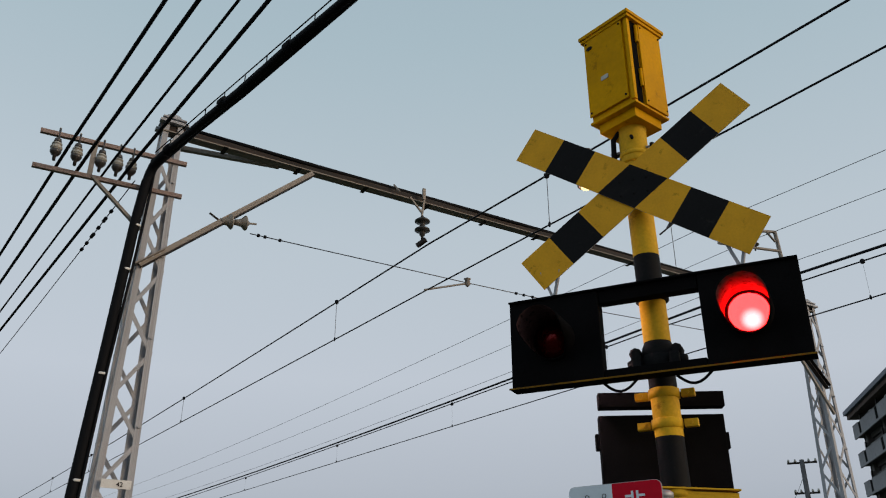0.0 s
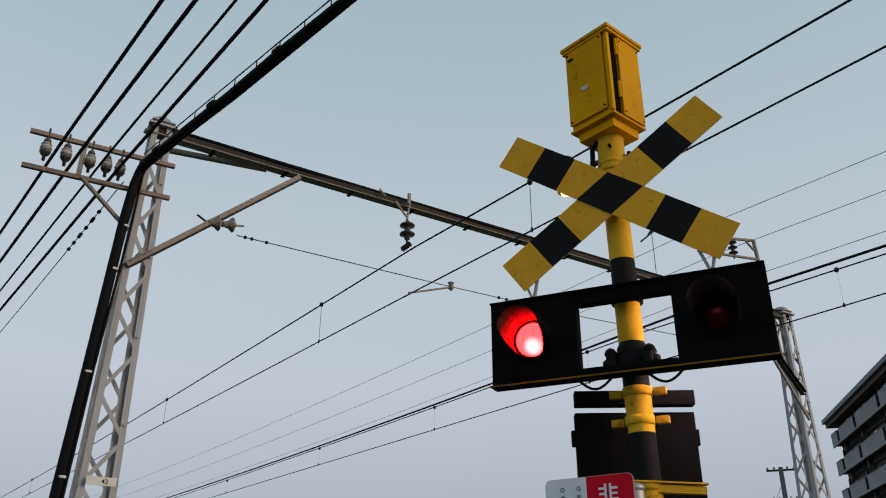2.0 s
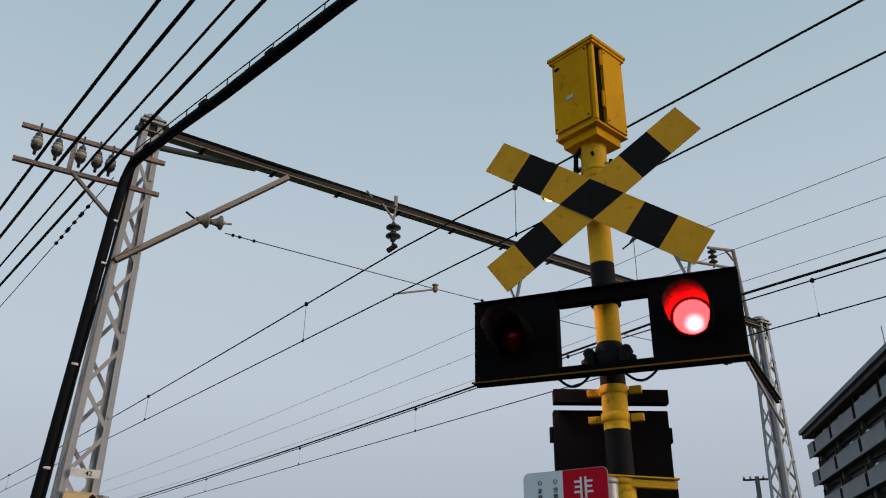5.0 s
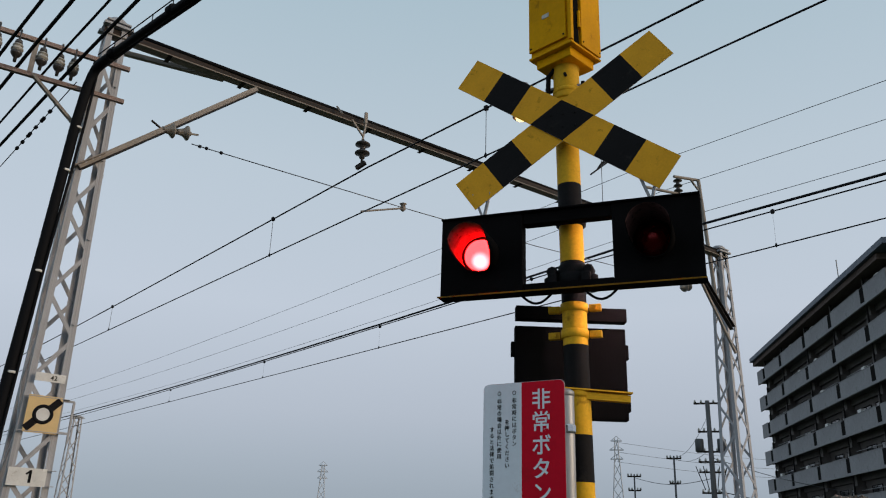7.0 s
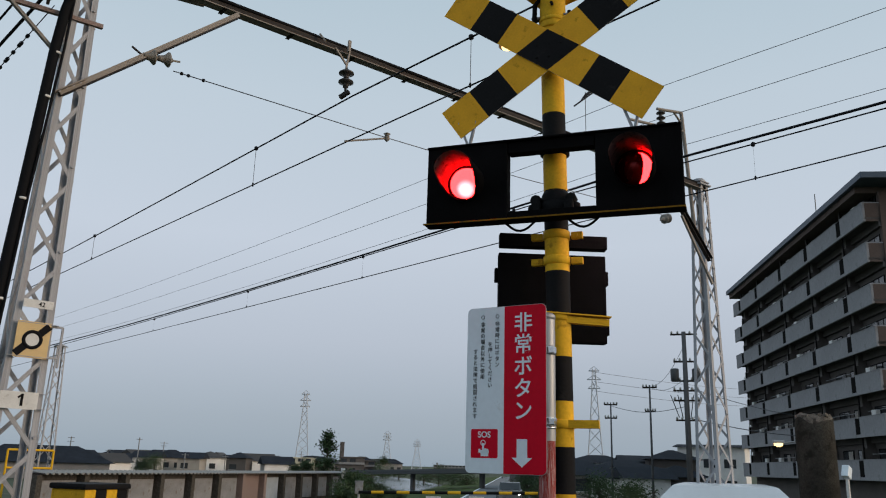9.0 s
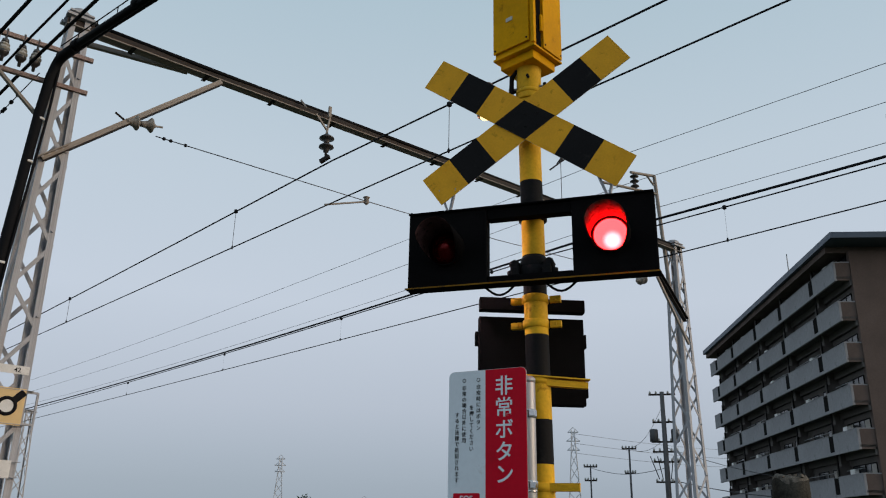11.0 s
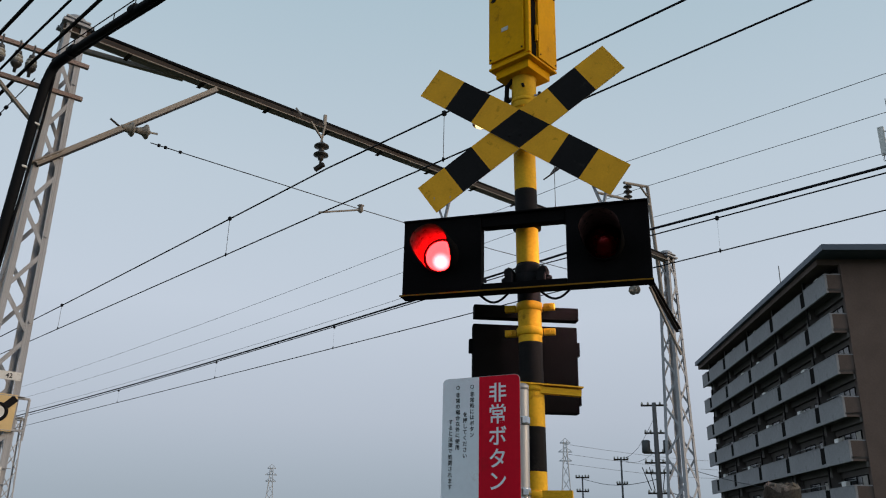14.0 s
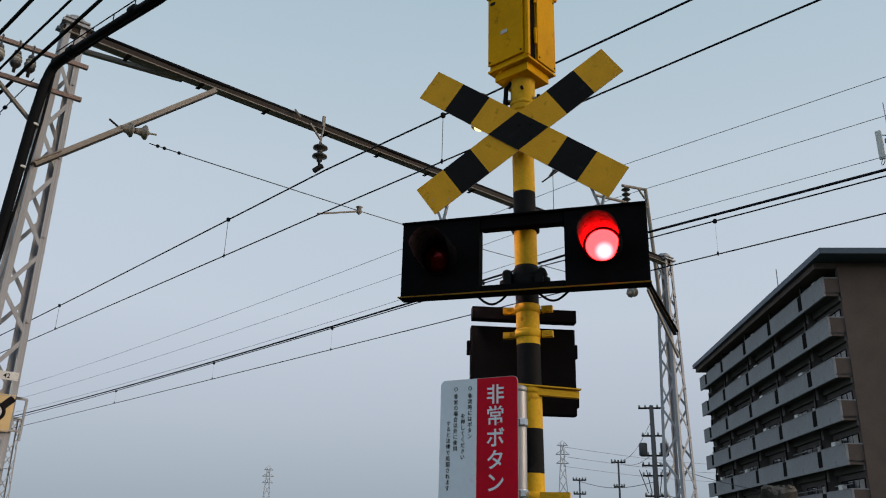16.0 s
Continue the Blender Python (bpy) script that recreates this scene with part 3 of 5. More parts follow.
# ---- emergency button sign ----
def build_sign():
    s = thing("emergency_sign", Matrix.Translation((2.591, 2.621, 0)) @ pose(0, 0, 0, 0, 0, -74.68), "white and red emergency button sign board on a grey post", "sign")
    w, lo, hi, mid = 0.392, 1.497, 2.231, 0.190

    def panel(x0, x1, y, lo, hi, r, corners, m, t=0.004):
        bm = bmesh.new()
        pts = []
        for cx, cz, a0, key in ((x1 - r, hi - r, 0, "tr"), (x0 + r, hi - r, 90, "tl"), (x0 + r, lo + r, 180, "bl"), (x1 - r, lo + r, 270, "br")):
            if key in corners:
                pts += [(cx + r * math.cos(radians(a0 + 15 * k)), cz + r * math.sin(radians(a0 + 15 * k))) for k in range(7)]
            else:
                pts.append((x1 if "r" in key else x0, hi if "t" in key else lo))
        f = bm.faces.new([bm.verts.new((x, y, z)) for x, z in pts])
        e = bmesh.ops.extrude_face_region(bm, geom=[f])
        for v in e["geom"]:
            if isinstance(v, bmesh.types.BMVert):
                v.co.y += t
        return mesh_of(bm, "panel", m)

    part("board", panel(0, w, 0.0, lo, hi, 0.025, "tr tl bl br", GALV), s)
    part("white_panel", panel(0.002, mid, -0.003, lo + 0.002, hi - 0.002, 0.023, "tl bl", WHITE, 0.0028), s, None, "white enamel half with vertical lettering")
    part("red_panel", panel(mid, w - 0.002, -0.003, lo + 0.002, hi - 0.002, 0.023, "tr br", RED, 0.0028), s, None, "red enamel half with white lettering")
    for k, ch in enumerate("非常ボタン"):
        text("letter", ch, 0.092, WHITE, s, (0.283, -0.0042, 2.146 - 0.0965 * k))
    arrow = bmesh.new()
    f = arrow.faces.new([arrow.verts.new((0.278 + x, -0.0036, z)) for x, z in ((-0.025, 1.645), (0.025, 1.645), (0.025, 1.567), (0.048, 1.567), (0, 1.527), (-0.048, 1.567), (-0.025, 1.567))])
    part("arrow", mesh_of(arrow, "arrow", WHITE), s)
    cols = ((0.155, "○非常時にはボタン", 2.185), (0.120, "を押してください", 2.06), (0.082, "○非常の場合以外に使用", 2.185), (0.046, "すると法律で処罰されます", 2.03))
    for x, line, z in cols:
        for k, ch in enumerate(line):
            zz = z - 0.0262 * k - (0.008 if ch != "○" and "○" in line else 0)
            text("small_letter", ch, 0.0235, INK, s, (x, -0.0042, zz), bold=0.004)
    part("sos_panel", panel(0.030, 0.162, -0.0042, 1.563, 1.687, 0.006, "tr tl bl br", RED, 0.001), s)
    text("letter", "SOS", 0.037, WHITE, s, (0.0965, -0.0056, 1.662))
    hand = bmesh.new()
    for x0, x1, z0, z1 in ((0.080, 0.117, 1.571, 1.589), (0.077, 0.119, 1.583, 1.597), (0.086, 0.0955, 1.594, 1.627), (0.0965, 0.1065, 1.594, 1.604), (0.1075, 0.117, 1.594, 1.602), (0.069, 0.078, 1.586, 1.602)):
        bmesh.ops.create_cube(hand, size=1, matrix=Matrix.Translation(((x0 + x1) / 2, -0.0048, (z0 + z1) / 2)) @ Matrix.Diagonal((x1 - x0, 0.001, z1 - z0, 1)))
    part("pointing_mark", mesh_of(hand, "pointing_mark", WHITE), s)
    part("button_mark", lathe([(0.0095, 0), (0.0125, 0), (0.0125, 0.0012), (0.0095, 0.0012), (0.0095, 0)], WHITE, 20), s, pose(0.0908, -0.0043, 1.628, 90))
    rod("post", s, (0.372, 0.050, 1.64), (0.372, 0.050, 2.17), 0.038, GALV, "grey steel pipe post")
    rod("post_foot", s, (0.372, 0.050, 0), (0.372, 0.050, 1.64), 0.036, WORN_RED, "red painted lower post, peeling to white")
    part("post_cap", lathe([(0.039, 2.165), (0.039, 2.185), (0.026, 2.195)], GALV, 20), s, pose(0.372, 0.050, 0))
    for z in (2.04, 2.012, 1.735, 1.71, 1.695):
        part("band", lathe([(0.0385, z - 0.005), (0.041, z - 0.004), (0.041, z + 0.004), (0.0385, z + 0.005)], STAINLESS, 24), s, pose(0.372, 0.050, 0), "stainless steel band")
    for z in (2.025, 1.72):
        part("band_lug", mesh_of(block(0.03, 0.035, 0.03, 0.004, (0.405, 0.03, z)), "band_lug", STAINLESS), s)
    for z in (2.15, 1.78):
        bar("backing_bar", s, (0.03, 0.026, z), (0.36, 0.026, z), 0.02, 0.02, STEEL)


build_sign()


# ---- railway: portal, masts, wires ----
# the whole line is drawn at 0.86 about this point, which brings the contact wires to 5.0 m
LINE = Matrix.Translation((0, 0.06, 1.57)) @ Matrix.Scale(0.86, 4) @ Matrix.Translation((0, -0.06, -1.57))
PORTAL = LINE @ Matrix.Translation((2.535, 8.505, 0)) @ pose(0, 0, 0, 0, 0, math.degrees(math.atan2(-1.085, 11.185)))


def lattice_mast(name, m, height, base, top, label, leg=0.062, pitch=0.44, group="lattice masts"):
    """Four angle legs and zigzag bracing; base and top are half widths."""
    t = thing(name, m, label, "mast", group)
    half = lambda z: base + (top - base) * z / height
    for sx, sy, spin in ((-1, -1, 0), (1, -1, 90), (1, 1, 180), (-1, 1, 270)):
        m4 = along((sx * half(-0.2), sy * half(-0.2), -0.2), (sx * top, sy * top, height), leg, leg, (0, 1, 0))
        part("leg", unit("angle", STEEL), t, m4 @ Matrix.Rotation(radians(spin), 4, "Z"))
    part("footing", mesh_of(block(base * 3.2, base * 3.2, 0.2, 0.02, (0, 0, -0.18)), "footing", CONCRETE), t, None, "square concrete footing")
    n = max(4, int(height / pitch))
    for k in range(n):
        z0, z1 = 0.25 + (height - 0.35) * k / n, 0.25 + (height - 0.35) * (k + 1) / n
        for face in range(4):
            s = 1 if (k + face // 2) % 2 == 0 else -1
            a, b = half(z0), half(z1)
            pts = []
            for h, z, q in ((a, z0, -s), (b, z1, s)):
                off = h - 0.006
                pts.append([(q * h * 0.93, -off, z), (off, q * h * 0.93, z), (q * h * 0.93, off, z), (-off, q * h * 0.93, z)][face])
            nrm = [(0, 1, 0), (1, 0, 0), (0, 1, 0), (1, 0, 0)][face]
            bar("brace", t, pts[0], pts[1], 0.042, 0.007, STEEL, up=nrm)
    part("cap_plate", mesh_of(block(top * 2.5, top * 2.5, 0.02, 0.003, (0, 0, height + 0.01)), "cap_plate", STEEL), t)
    part("cap_disc", lathe([(top * 1.05, height + 0.02), (top * 1.1, height + 0.03), (top * 1.1, height + 0.055), (top * 0.85, height + 0.06), (top * 0.85, height + 0.085), (top * 0.4, height + 0.09)], STEEL, 18), t)
    for k in range(int(height / 0.9)):
        z = 0.8 + 0.9 * k
        rod("bolt", t, (half(z) - 0.03, -half(z) - 0.004, z), (half(z) - 0.03, -half(z) - 0.02, z), 0.013, STEEL)
    for sx in (-1, 1):
        bar("top_channel", t, (-top * 1.5, sx * top * 1.05, height - 0.05), (top * 1.5, sx * top * 1.05, height - 0.05), 0.08, 0.03, STEEL)
    return t


def insulator(parent, at, tilt=(0, 0, 0), n=2, m=PORCELAIN, scale=1.0, name="insulator"):
    """A string of porcelain sheds hanging down from at."""
    prof = [(0.012, 0), (0.02, -0.02), (0.028, -0.03)]
    z = -0.03
    for k in range(n):
        prof += [(0.035, z), (0.085, z - 0.035), (0.088, z - 0.05), (0.05, z - 0.055), (0.034, z - 0.085), (0.03, z - 0.11)]
        z -= 0.11
    prof += [(0.014, z - 0.01), (0.014, z - 0.06)]
    key = ("ins", n, m.name)
    if key not in MESHES:
        MESHES[key] = lathe(prof, m, 20)
    return part(name, MESHES[key], parent, pose(*at, *tilt) @ Matrix.Scale(scale, 4))


def bell_insulator(parent, at, tilt, n=2):
    """Bells threaded on a tension wire, each a cone that opens into a thin disc."""
    prof, z = [(0.012, 0), (0.012, -0.03)], -0.03
    for k in range(n):
        prof += [(0.034, z), (0.036, z - 0.03), (0.050, z - 0.08), (0.082, z - 0.112), (0.088, z - 0.122), (0.084, z - 0.130), (0.030, z - 0.134), (0.026, z - 0.165)]
        z -= 0.165
    prof += [(0.012, z - 0.01), (0.012, z - 0.09)]
    return part("insulator", lathe(prof, TAN_PORCELAIN, 20), parent, pose(*at, *tilt))


def pin_insulator(parent, at):
    """A bell-shaped line insulator with its steel pin, hanging from the upper arm."""
    key = "pin_insulator"
    if key not in MESHES:
        MESHES[key] = lathe([(0.01, 0.14), (0.01, 0.02), (0.026, 0.0), (0.034, -0.04), (0.050, -0.052), (0.052, -0.066), (0.040, -0.07), (0.044, -0.085), (0.060, -0.095), (0.060, -0.112), (0.046, -0.118), (0.048, -0.13)], PORCELAIN, 20)
        MESHES["pin_base"] = lathe([(0.048, -0.128), (0.058, -0.142), (0.054, -0.16), (0.034, -0.19), (0.018, -0.2), (0.016, -0.25)], DARK_PORCELAIN, 20)
        MESHES["pin_cap"] = lathe([(0.012, 0.13), (0.012, 0.02), (0.033, 0.002), (0.041, -0.042), (0.036, -0.043)], DARK_PORCELAIN, 16)
    i = part("insulator", MESHES[key], parent, pose(*at))
    part("skirt", MESHES["pin_base"], i, None, "dark glazed skirt")
    part("cap", MESHES["pin_cap"], i, None, "dark steel cap")
    return i


def build_left_mast():
    t = lattice_mast("catenary_mast", PORTAL @ pose(-0.085, 0, -0.03, 0, 0.6, 0), 7.0, 0.228, 0.106, "galvanised steel lattice mast with a cross-arm and number plates")
    # cross-arms of rusty angle, with line insulators
    for z in (6.47, 6.06):
        bar("cross_arm", t, (-1.30, -0.15, z - 0.09), (0.2, -0.15, z - 0.03), 0.046, 0.046, RUST, "angle")
    bar("arm_post", t, (-0.76, -0.13, 6.0), (-0.76, -0.13, 6.42), 0.05, 0.02, STRUT)
    bar("arm_brace", t, (-0.73, -0.14, 6.02), (-0.17, -0.14, 5.55), 0.05, 0.03, STRUT)
    for x in (-1.12, -0.92, -0.68, -0.51, -0.37):
        pin_insulator(t, (x, -0.14, 6.345))
    # strut under the beam
    bar("beam_strut", t, (-0.12, -0.14, 5.155), (1.69, -0.14, 6.80), 0.074, 0.055, STRUT, label="pale weathered steel strut")
    bar("strut_edge", t, (-0.10, -0.14, 5.127), (1.70, -0.14, 6.765), 0.085, 0.010, BEAM)
    bar("gusset", t, (-0.18, -0.157, 5.13), (0.10, -0.157, 5.37), 0.13, 0.012, STRUT)
    for k in range(4):
        rod("bolt", t, (-0.12 + 0.06 * k, -0.165, 5.17 + 0.052 * k), (-0.12 + 0.06 * k, -0.18, 5.17 + 0.052 * k), 0.013, STEEL)
    # cable conduit down the side
    part("conduit", tube([(-0.10, -0.54, 6.31), (-0.135, -0.37, 6.30), (-0.165, -0.25, 6.265), (-0.182, -0.21, 6.19), (-0.2, -0.2, 6.08), (-0.215, -0.2, 5.9), (-0.238, -0.205, 5.6), (-0.3, -0.2, 4.0), (-0.37, -0.2, 2.4), (-0.42, -0.2, 0.0)], 0.052, CABLE, 14), t, None, "thick black cable conduit")
    part("thin_cable", tube([(-0.14, -0.22, 6.2), (-0.16, -0.24, 5.6), (-0.25, -0.24, 4.0), (-0.31, -0.24, 2.4), (-0.36, -0.24, 0.0)], 0.014, CABLE, 8), t)
    for z in (5.55, 5.05, 3.95, 2.95):
        x = -0.22 - (5.6 - z) * 0.043
        part("cable_tie", lathe([(0.056, -0.012), (0.058, 0), (0.056, 0.012)], PLATE, 16), t, pose(x, -0.2, z))
    # plates
    p = part("number_plate", mesh_of(block(0.27, 0.004, 0.08, 0.002, (0.01, -0.235, 2.945)), "number_plate", PLATE), t, None, "small white mast number plate")
    text("figure", "42", 0.062, INK, p, (0.04, -0.2385, 2.942))
    p = part("signal_plate", mesh_of(block(0.30, 0.004, 0.345, 0.003, (0.0, -0.235, 2.60)), "signal_plate", AMBER), t, pose(0.006, 0, 0), "faded amber plate with a barred black ring")
    part("ring", lathe([(0.060, 0), (0.092, 0), (0.092, 0.003), (0.060, 0.003), (0.060, 0)], INK, 36), p, pose(0.0, -0.2375, 2.60, 90))
    part("disc", lathe([(0.060, 0), (0.060, 0.0015)], PLATE, 30), p, pose(0.0, -0.2372, 2.60, 90))
    for sx in (-1, 1):
        bar("stroke", p, (sx * 0.055, -0.2385, 2.60 + sx * 0.055), (sx * 0.135, -0.2385, 2.60 + sx * 0.143), 0.068, 0.002, INK, up=(0, 1, 0))
    p = part("number_plate", mesh_of(block(0.33, 0.004, 0.16, 0.002, (-0.025, -0.245, 2.03)), "number_plate", PLATE), t, None, "white plate with the figure 1")
    text("figure", "1", 0.15, INK, p, (0.0, -0.2485, 2.03), bold=0.03)
    bar("figure_flag", p, (-0.035, -0.2485, 2.055), (-0.002, -0.2485, 2.083), 0.018, 0.001, INK, up=(0, 1, 0))
    for z in (2.76, 2.44, 2.10, 1.96):
        bar("plate_bracket", t, (-0.2, -0.225, z), (0.22, -0.225, z), 0.03, 0.006, STEEL)
    bar("side_frame", t, (0.16, -0.2, 2.75), (0.27, -0.2, 2.75), 0.02, 0.02, STEEL)
    bar("side_frame", t, (0.27, -0.2, 2.36), (0.27, -0.2, 2.75), 0.02, 0.02, STEEL)
    bar("side_frame", t, (0.16, -0.2, 2.45), (0.27, -0.2, 2.45), 0.02, 0.02, STEEL)


def build_right_mast():
    m = PORTAL @ pose(11.36, 0, -0.03)
    t = lattice_mast("catenary_mast", m, 7.0, 0.26, 0.115, "galvanised steel lattice mast with a gooseneck arm", pitch=0.5)
    bar("beam_strut", t, (-0.15, -0.22, 5.40), (-1.60, -0.22, 6.86), 0.075, 0.10, BEAM, "channel")
    bar("feeder_strut", t, (-0.1, -0.24, 4.95), (-0.95, -0.24, 6.1), 0.04, 0.04, STRUT)
    rod("gooseneck_pipe", t, (-0.20, 0, 5.9), (-0.46, 0, 8.36), 0.036, STRUT, "grey steel gooseneck pipe")
    rod("gooseneck_arm", t, (-0.46, 0, 8.36), (-1.22, 0, 8.21), 0.028, STRUT)
    rod("gooseneck_arm", t, (-0.42, 0, 7.98), (-2.1, 0, 7.74), 0.026, STRUT)
    rod("gooseneck_brace", t, (-0.50, 0, 8.15), (-0.72, 0, 8.31), 0.02, STRUT)
    insulator(t, (-1.12, 0, 8.22), n=3, m=DARK_PORCELAIN, scale=0.95)
    insulator(t, (-1.25, -0.2, 6.0), (0, 70, 0), n=2, m=TAN_PORCELAIN, scale=1.0)


def build_beam():
    t = thing("portal_beam", PORTAL, "dark weathered steel beam spanning the tracks between masts", "beam")
    bar("beam_channel", t, (-0.15, -0.05, 6.850), (11.45, -0.05, 6.875), 0.075, 0.085, BEAM, label="dark steel beam")
    bar("bottom_flange", t, (-0.15, -0.06, 6.800), (11.45, -0.06, 6.825), 0.13, 0.014, FLANGE)
    bar("plan_brace", t, (0.05, 0.24, 6.82), (1.3, 0.0, 6.815), 0.055, 0.055, STRUT)
    for k in range(12):
        bar("batten", t, (0.6 + 0.92 * k, -0.13, 6.795), (0.6 + 0.92 * k, 0.05, 6.795), 0.05, 0.006, BEAM)
    part("cable", tube([(-0.1, -0.06, 6.93), (1.5, -0.09, 6.905), (3, -0.06, 6.925), (4.6, -0.09, 6.91), (6, -0.06, 6.93), (11.3, -0.06, 6.945)], 0.026, CABLE), t)
    for x, z in ((3.21, 6.9),):
        bar("hanger", t, (x + 0.02, -0.2, z - 0.10), (x + 0.02, -0.2, z + 0.06), 0.040, 0.030, STRUT)
        bar("hanger", t, (x - 0.01, -0.2, z - 0.36), (x + 0.03, -0.2, z - 0.08), 0.022, 0.022, STRUT)
        bar("hanger_stay", t, (x - 0.19, -0.2, z - 0.12), (x - 0.01, -0.2, z - 0.30), 0.022, 0.022, STRUT)
        bar("hanger_stay", t, (x - 0.40, -0.14, z + 0.03), (x - 0.34, -0.2, z - 0.08), 0.022, 0.022, STRUT)
        insulator(t, (x, -0.2, z - 0.34), n=2, m=DARK_PORCELAIN, scale=1.15)
        part("pin_collar", lathe([(0.03, 0), (0.03, 0.06)], STRUT, 10), t, pose(x, -0.2, z - 0.53))
        bar("clamp", t, (x + 0.02, -0.26, z - 0.70), (x - 0.04, -0.14, z - 0.76), 0.05, 0.05, BEAM)
    rod("horn_post", t, (8.0, -0.1, 6.95), (8.0, -0.1, 7.8), 0.006, THIN_WIRE)
    for k in range(5):
        rod("horn", t, (7.9 + 0.06 * k, -0.1, 7.62 + 0.05 * k), (8.02 + 0.06 * k, -0.1, 7.78 + 0.05 * k), 0.010, WIRE)
    rod("horn_rail", t, (7.72, -0.1, 7.45), (8.2, -0.1, 7.85), 0.014, WIRE)
    # span wire with its insulators and the registration arm
    s = thing("span_wire", PORTAL, "thin cross-track span wire with porcelain insulators", "wire")
    part("strand", tube([(0.98, -0.15, 5.765), (3.92, -0.15, 5.785), (6.4, -0.15, 5.83), (10.0, -0.2, 5.98)], 0.006, THIN_WIRE, 6), s)
    bell_insulator(s, (0.60, -0.15, 5.83), (0, -99, 0))
    rod("link", s, (0.50, -0.15, 5.90), (0.67, -0.15, 5.81), 0.012, BEAM)
    for x in (1.08, 1.16, 1.34, 4.72, 4.85, 5.0):
        part("bead", lathe([(0.004, -0.02), (0.02, -0.012), (0.02, 0.012), (0.004, 0.02)], WIRE, 10), s, pose(x, -0.15, 5.765 + 0.0068 * (x - 0.98) + (0.01 if x > 4 else 0), 0, 90))
    rod("registration_arm", s, (3.28, -0.15, 5.555), (3.92, -0.15, 5.775), 0.013, STRUT)
    part("joint", lathe([(0.01, -0.06), (0.04, -0.03), (0.03, 0.04), (0.05, 0.05), (0.01, 0.07)], STRUT, 10), s, pose(3.93, -0.15, 5.79))


def overhead(x, y0, z, slope, r, m, label, sag=0.12, span=46.0, a=-60, b=200):
    """A wire along the line: x at y0, drifting by slope, sagging between supports."""
    pts = []
    n = int((b - a) / 4)
    for k in range(n + 1):
        y = a + (b - a) * k / n
        f = ((y - y0) / span) % 1
        pts.append((x + slope * (y - y0), y, z - 4 * sag * f * (1 - f)))
    ob = new("overhead_wire", tube(pts, r, m, 6, "overhead_wire"))
    ob.matrix_world = LINE
    return tagged(ob, label, "wire", "overhead wires")


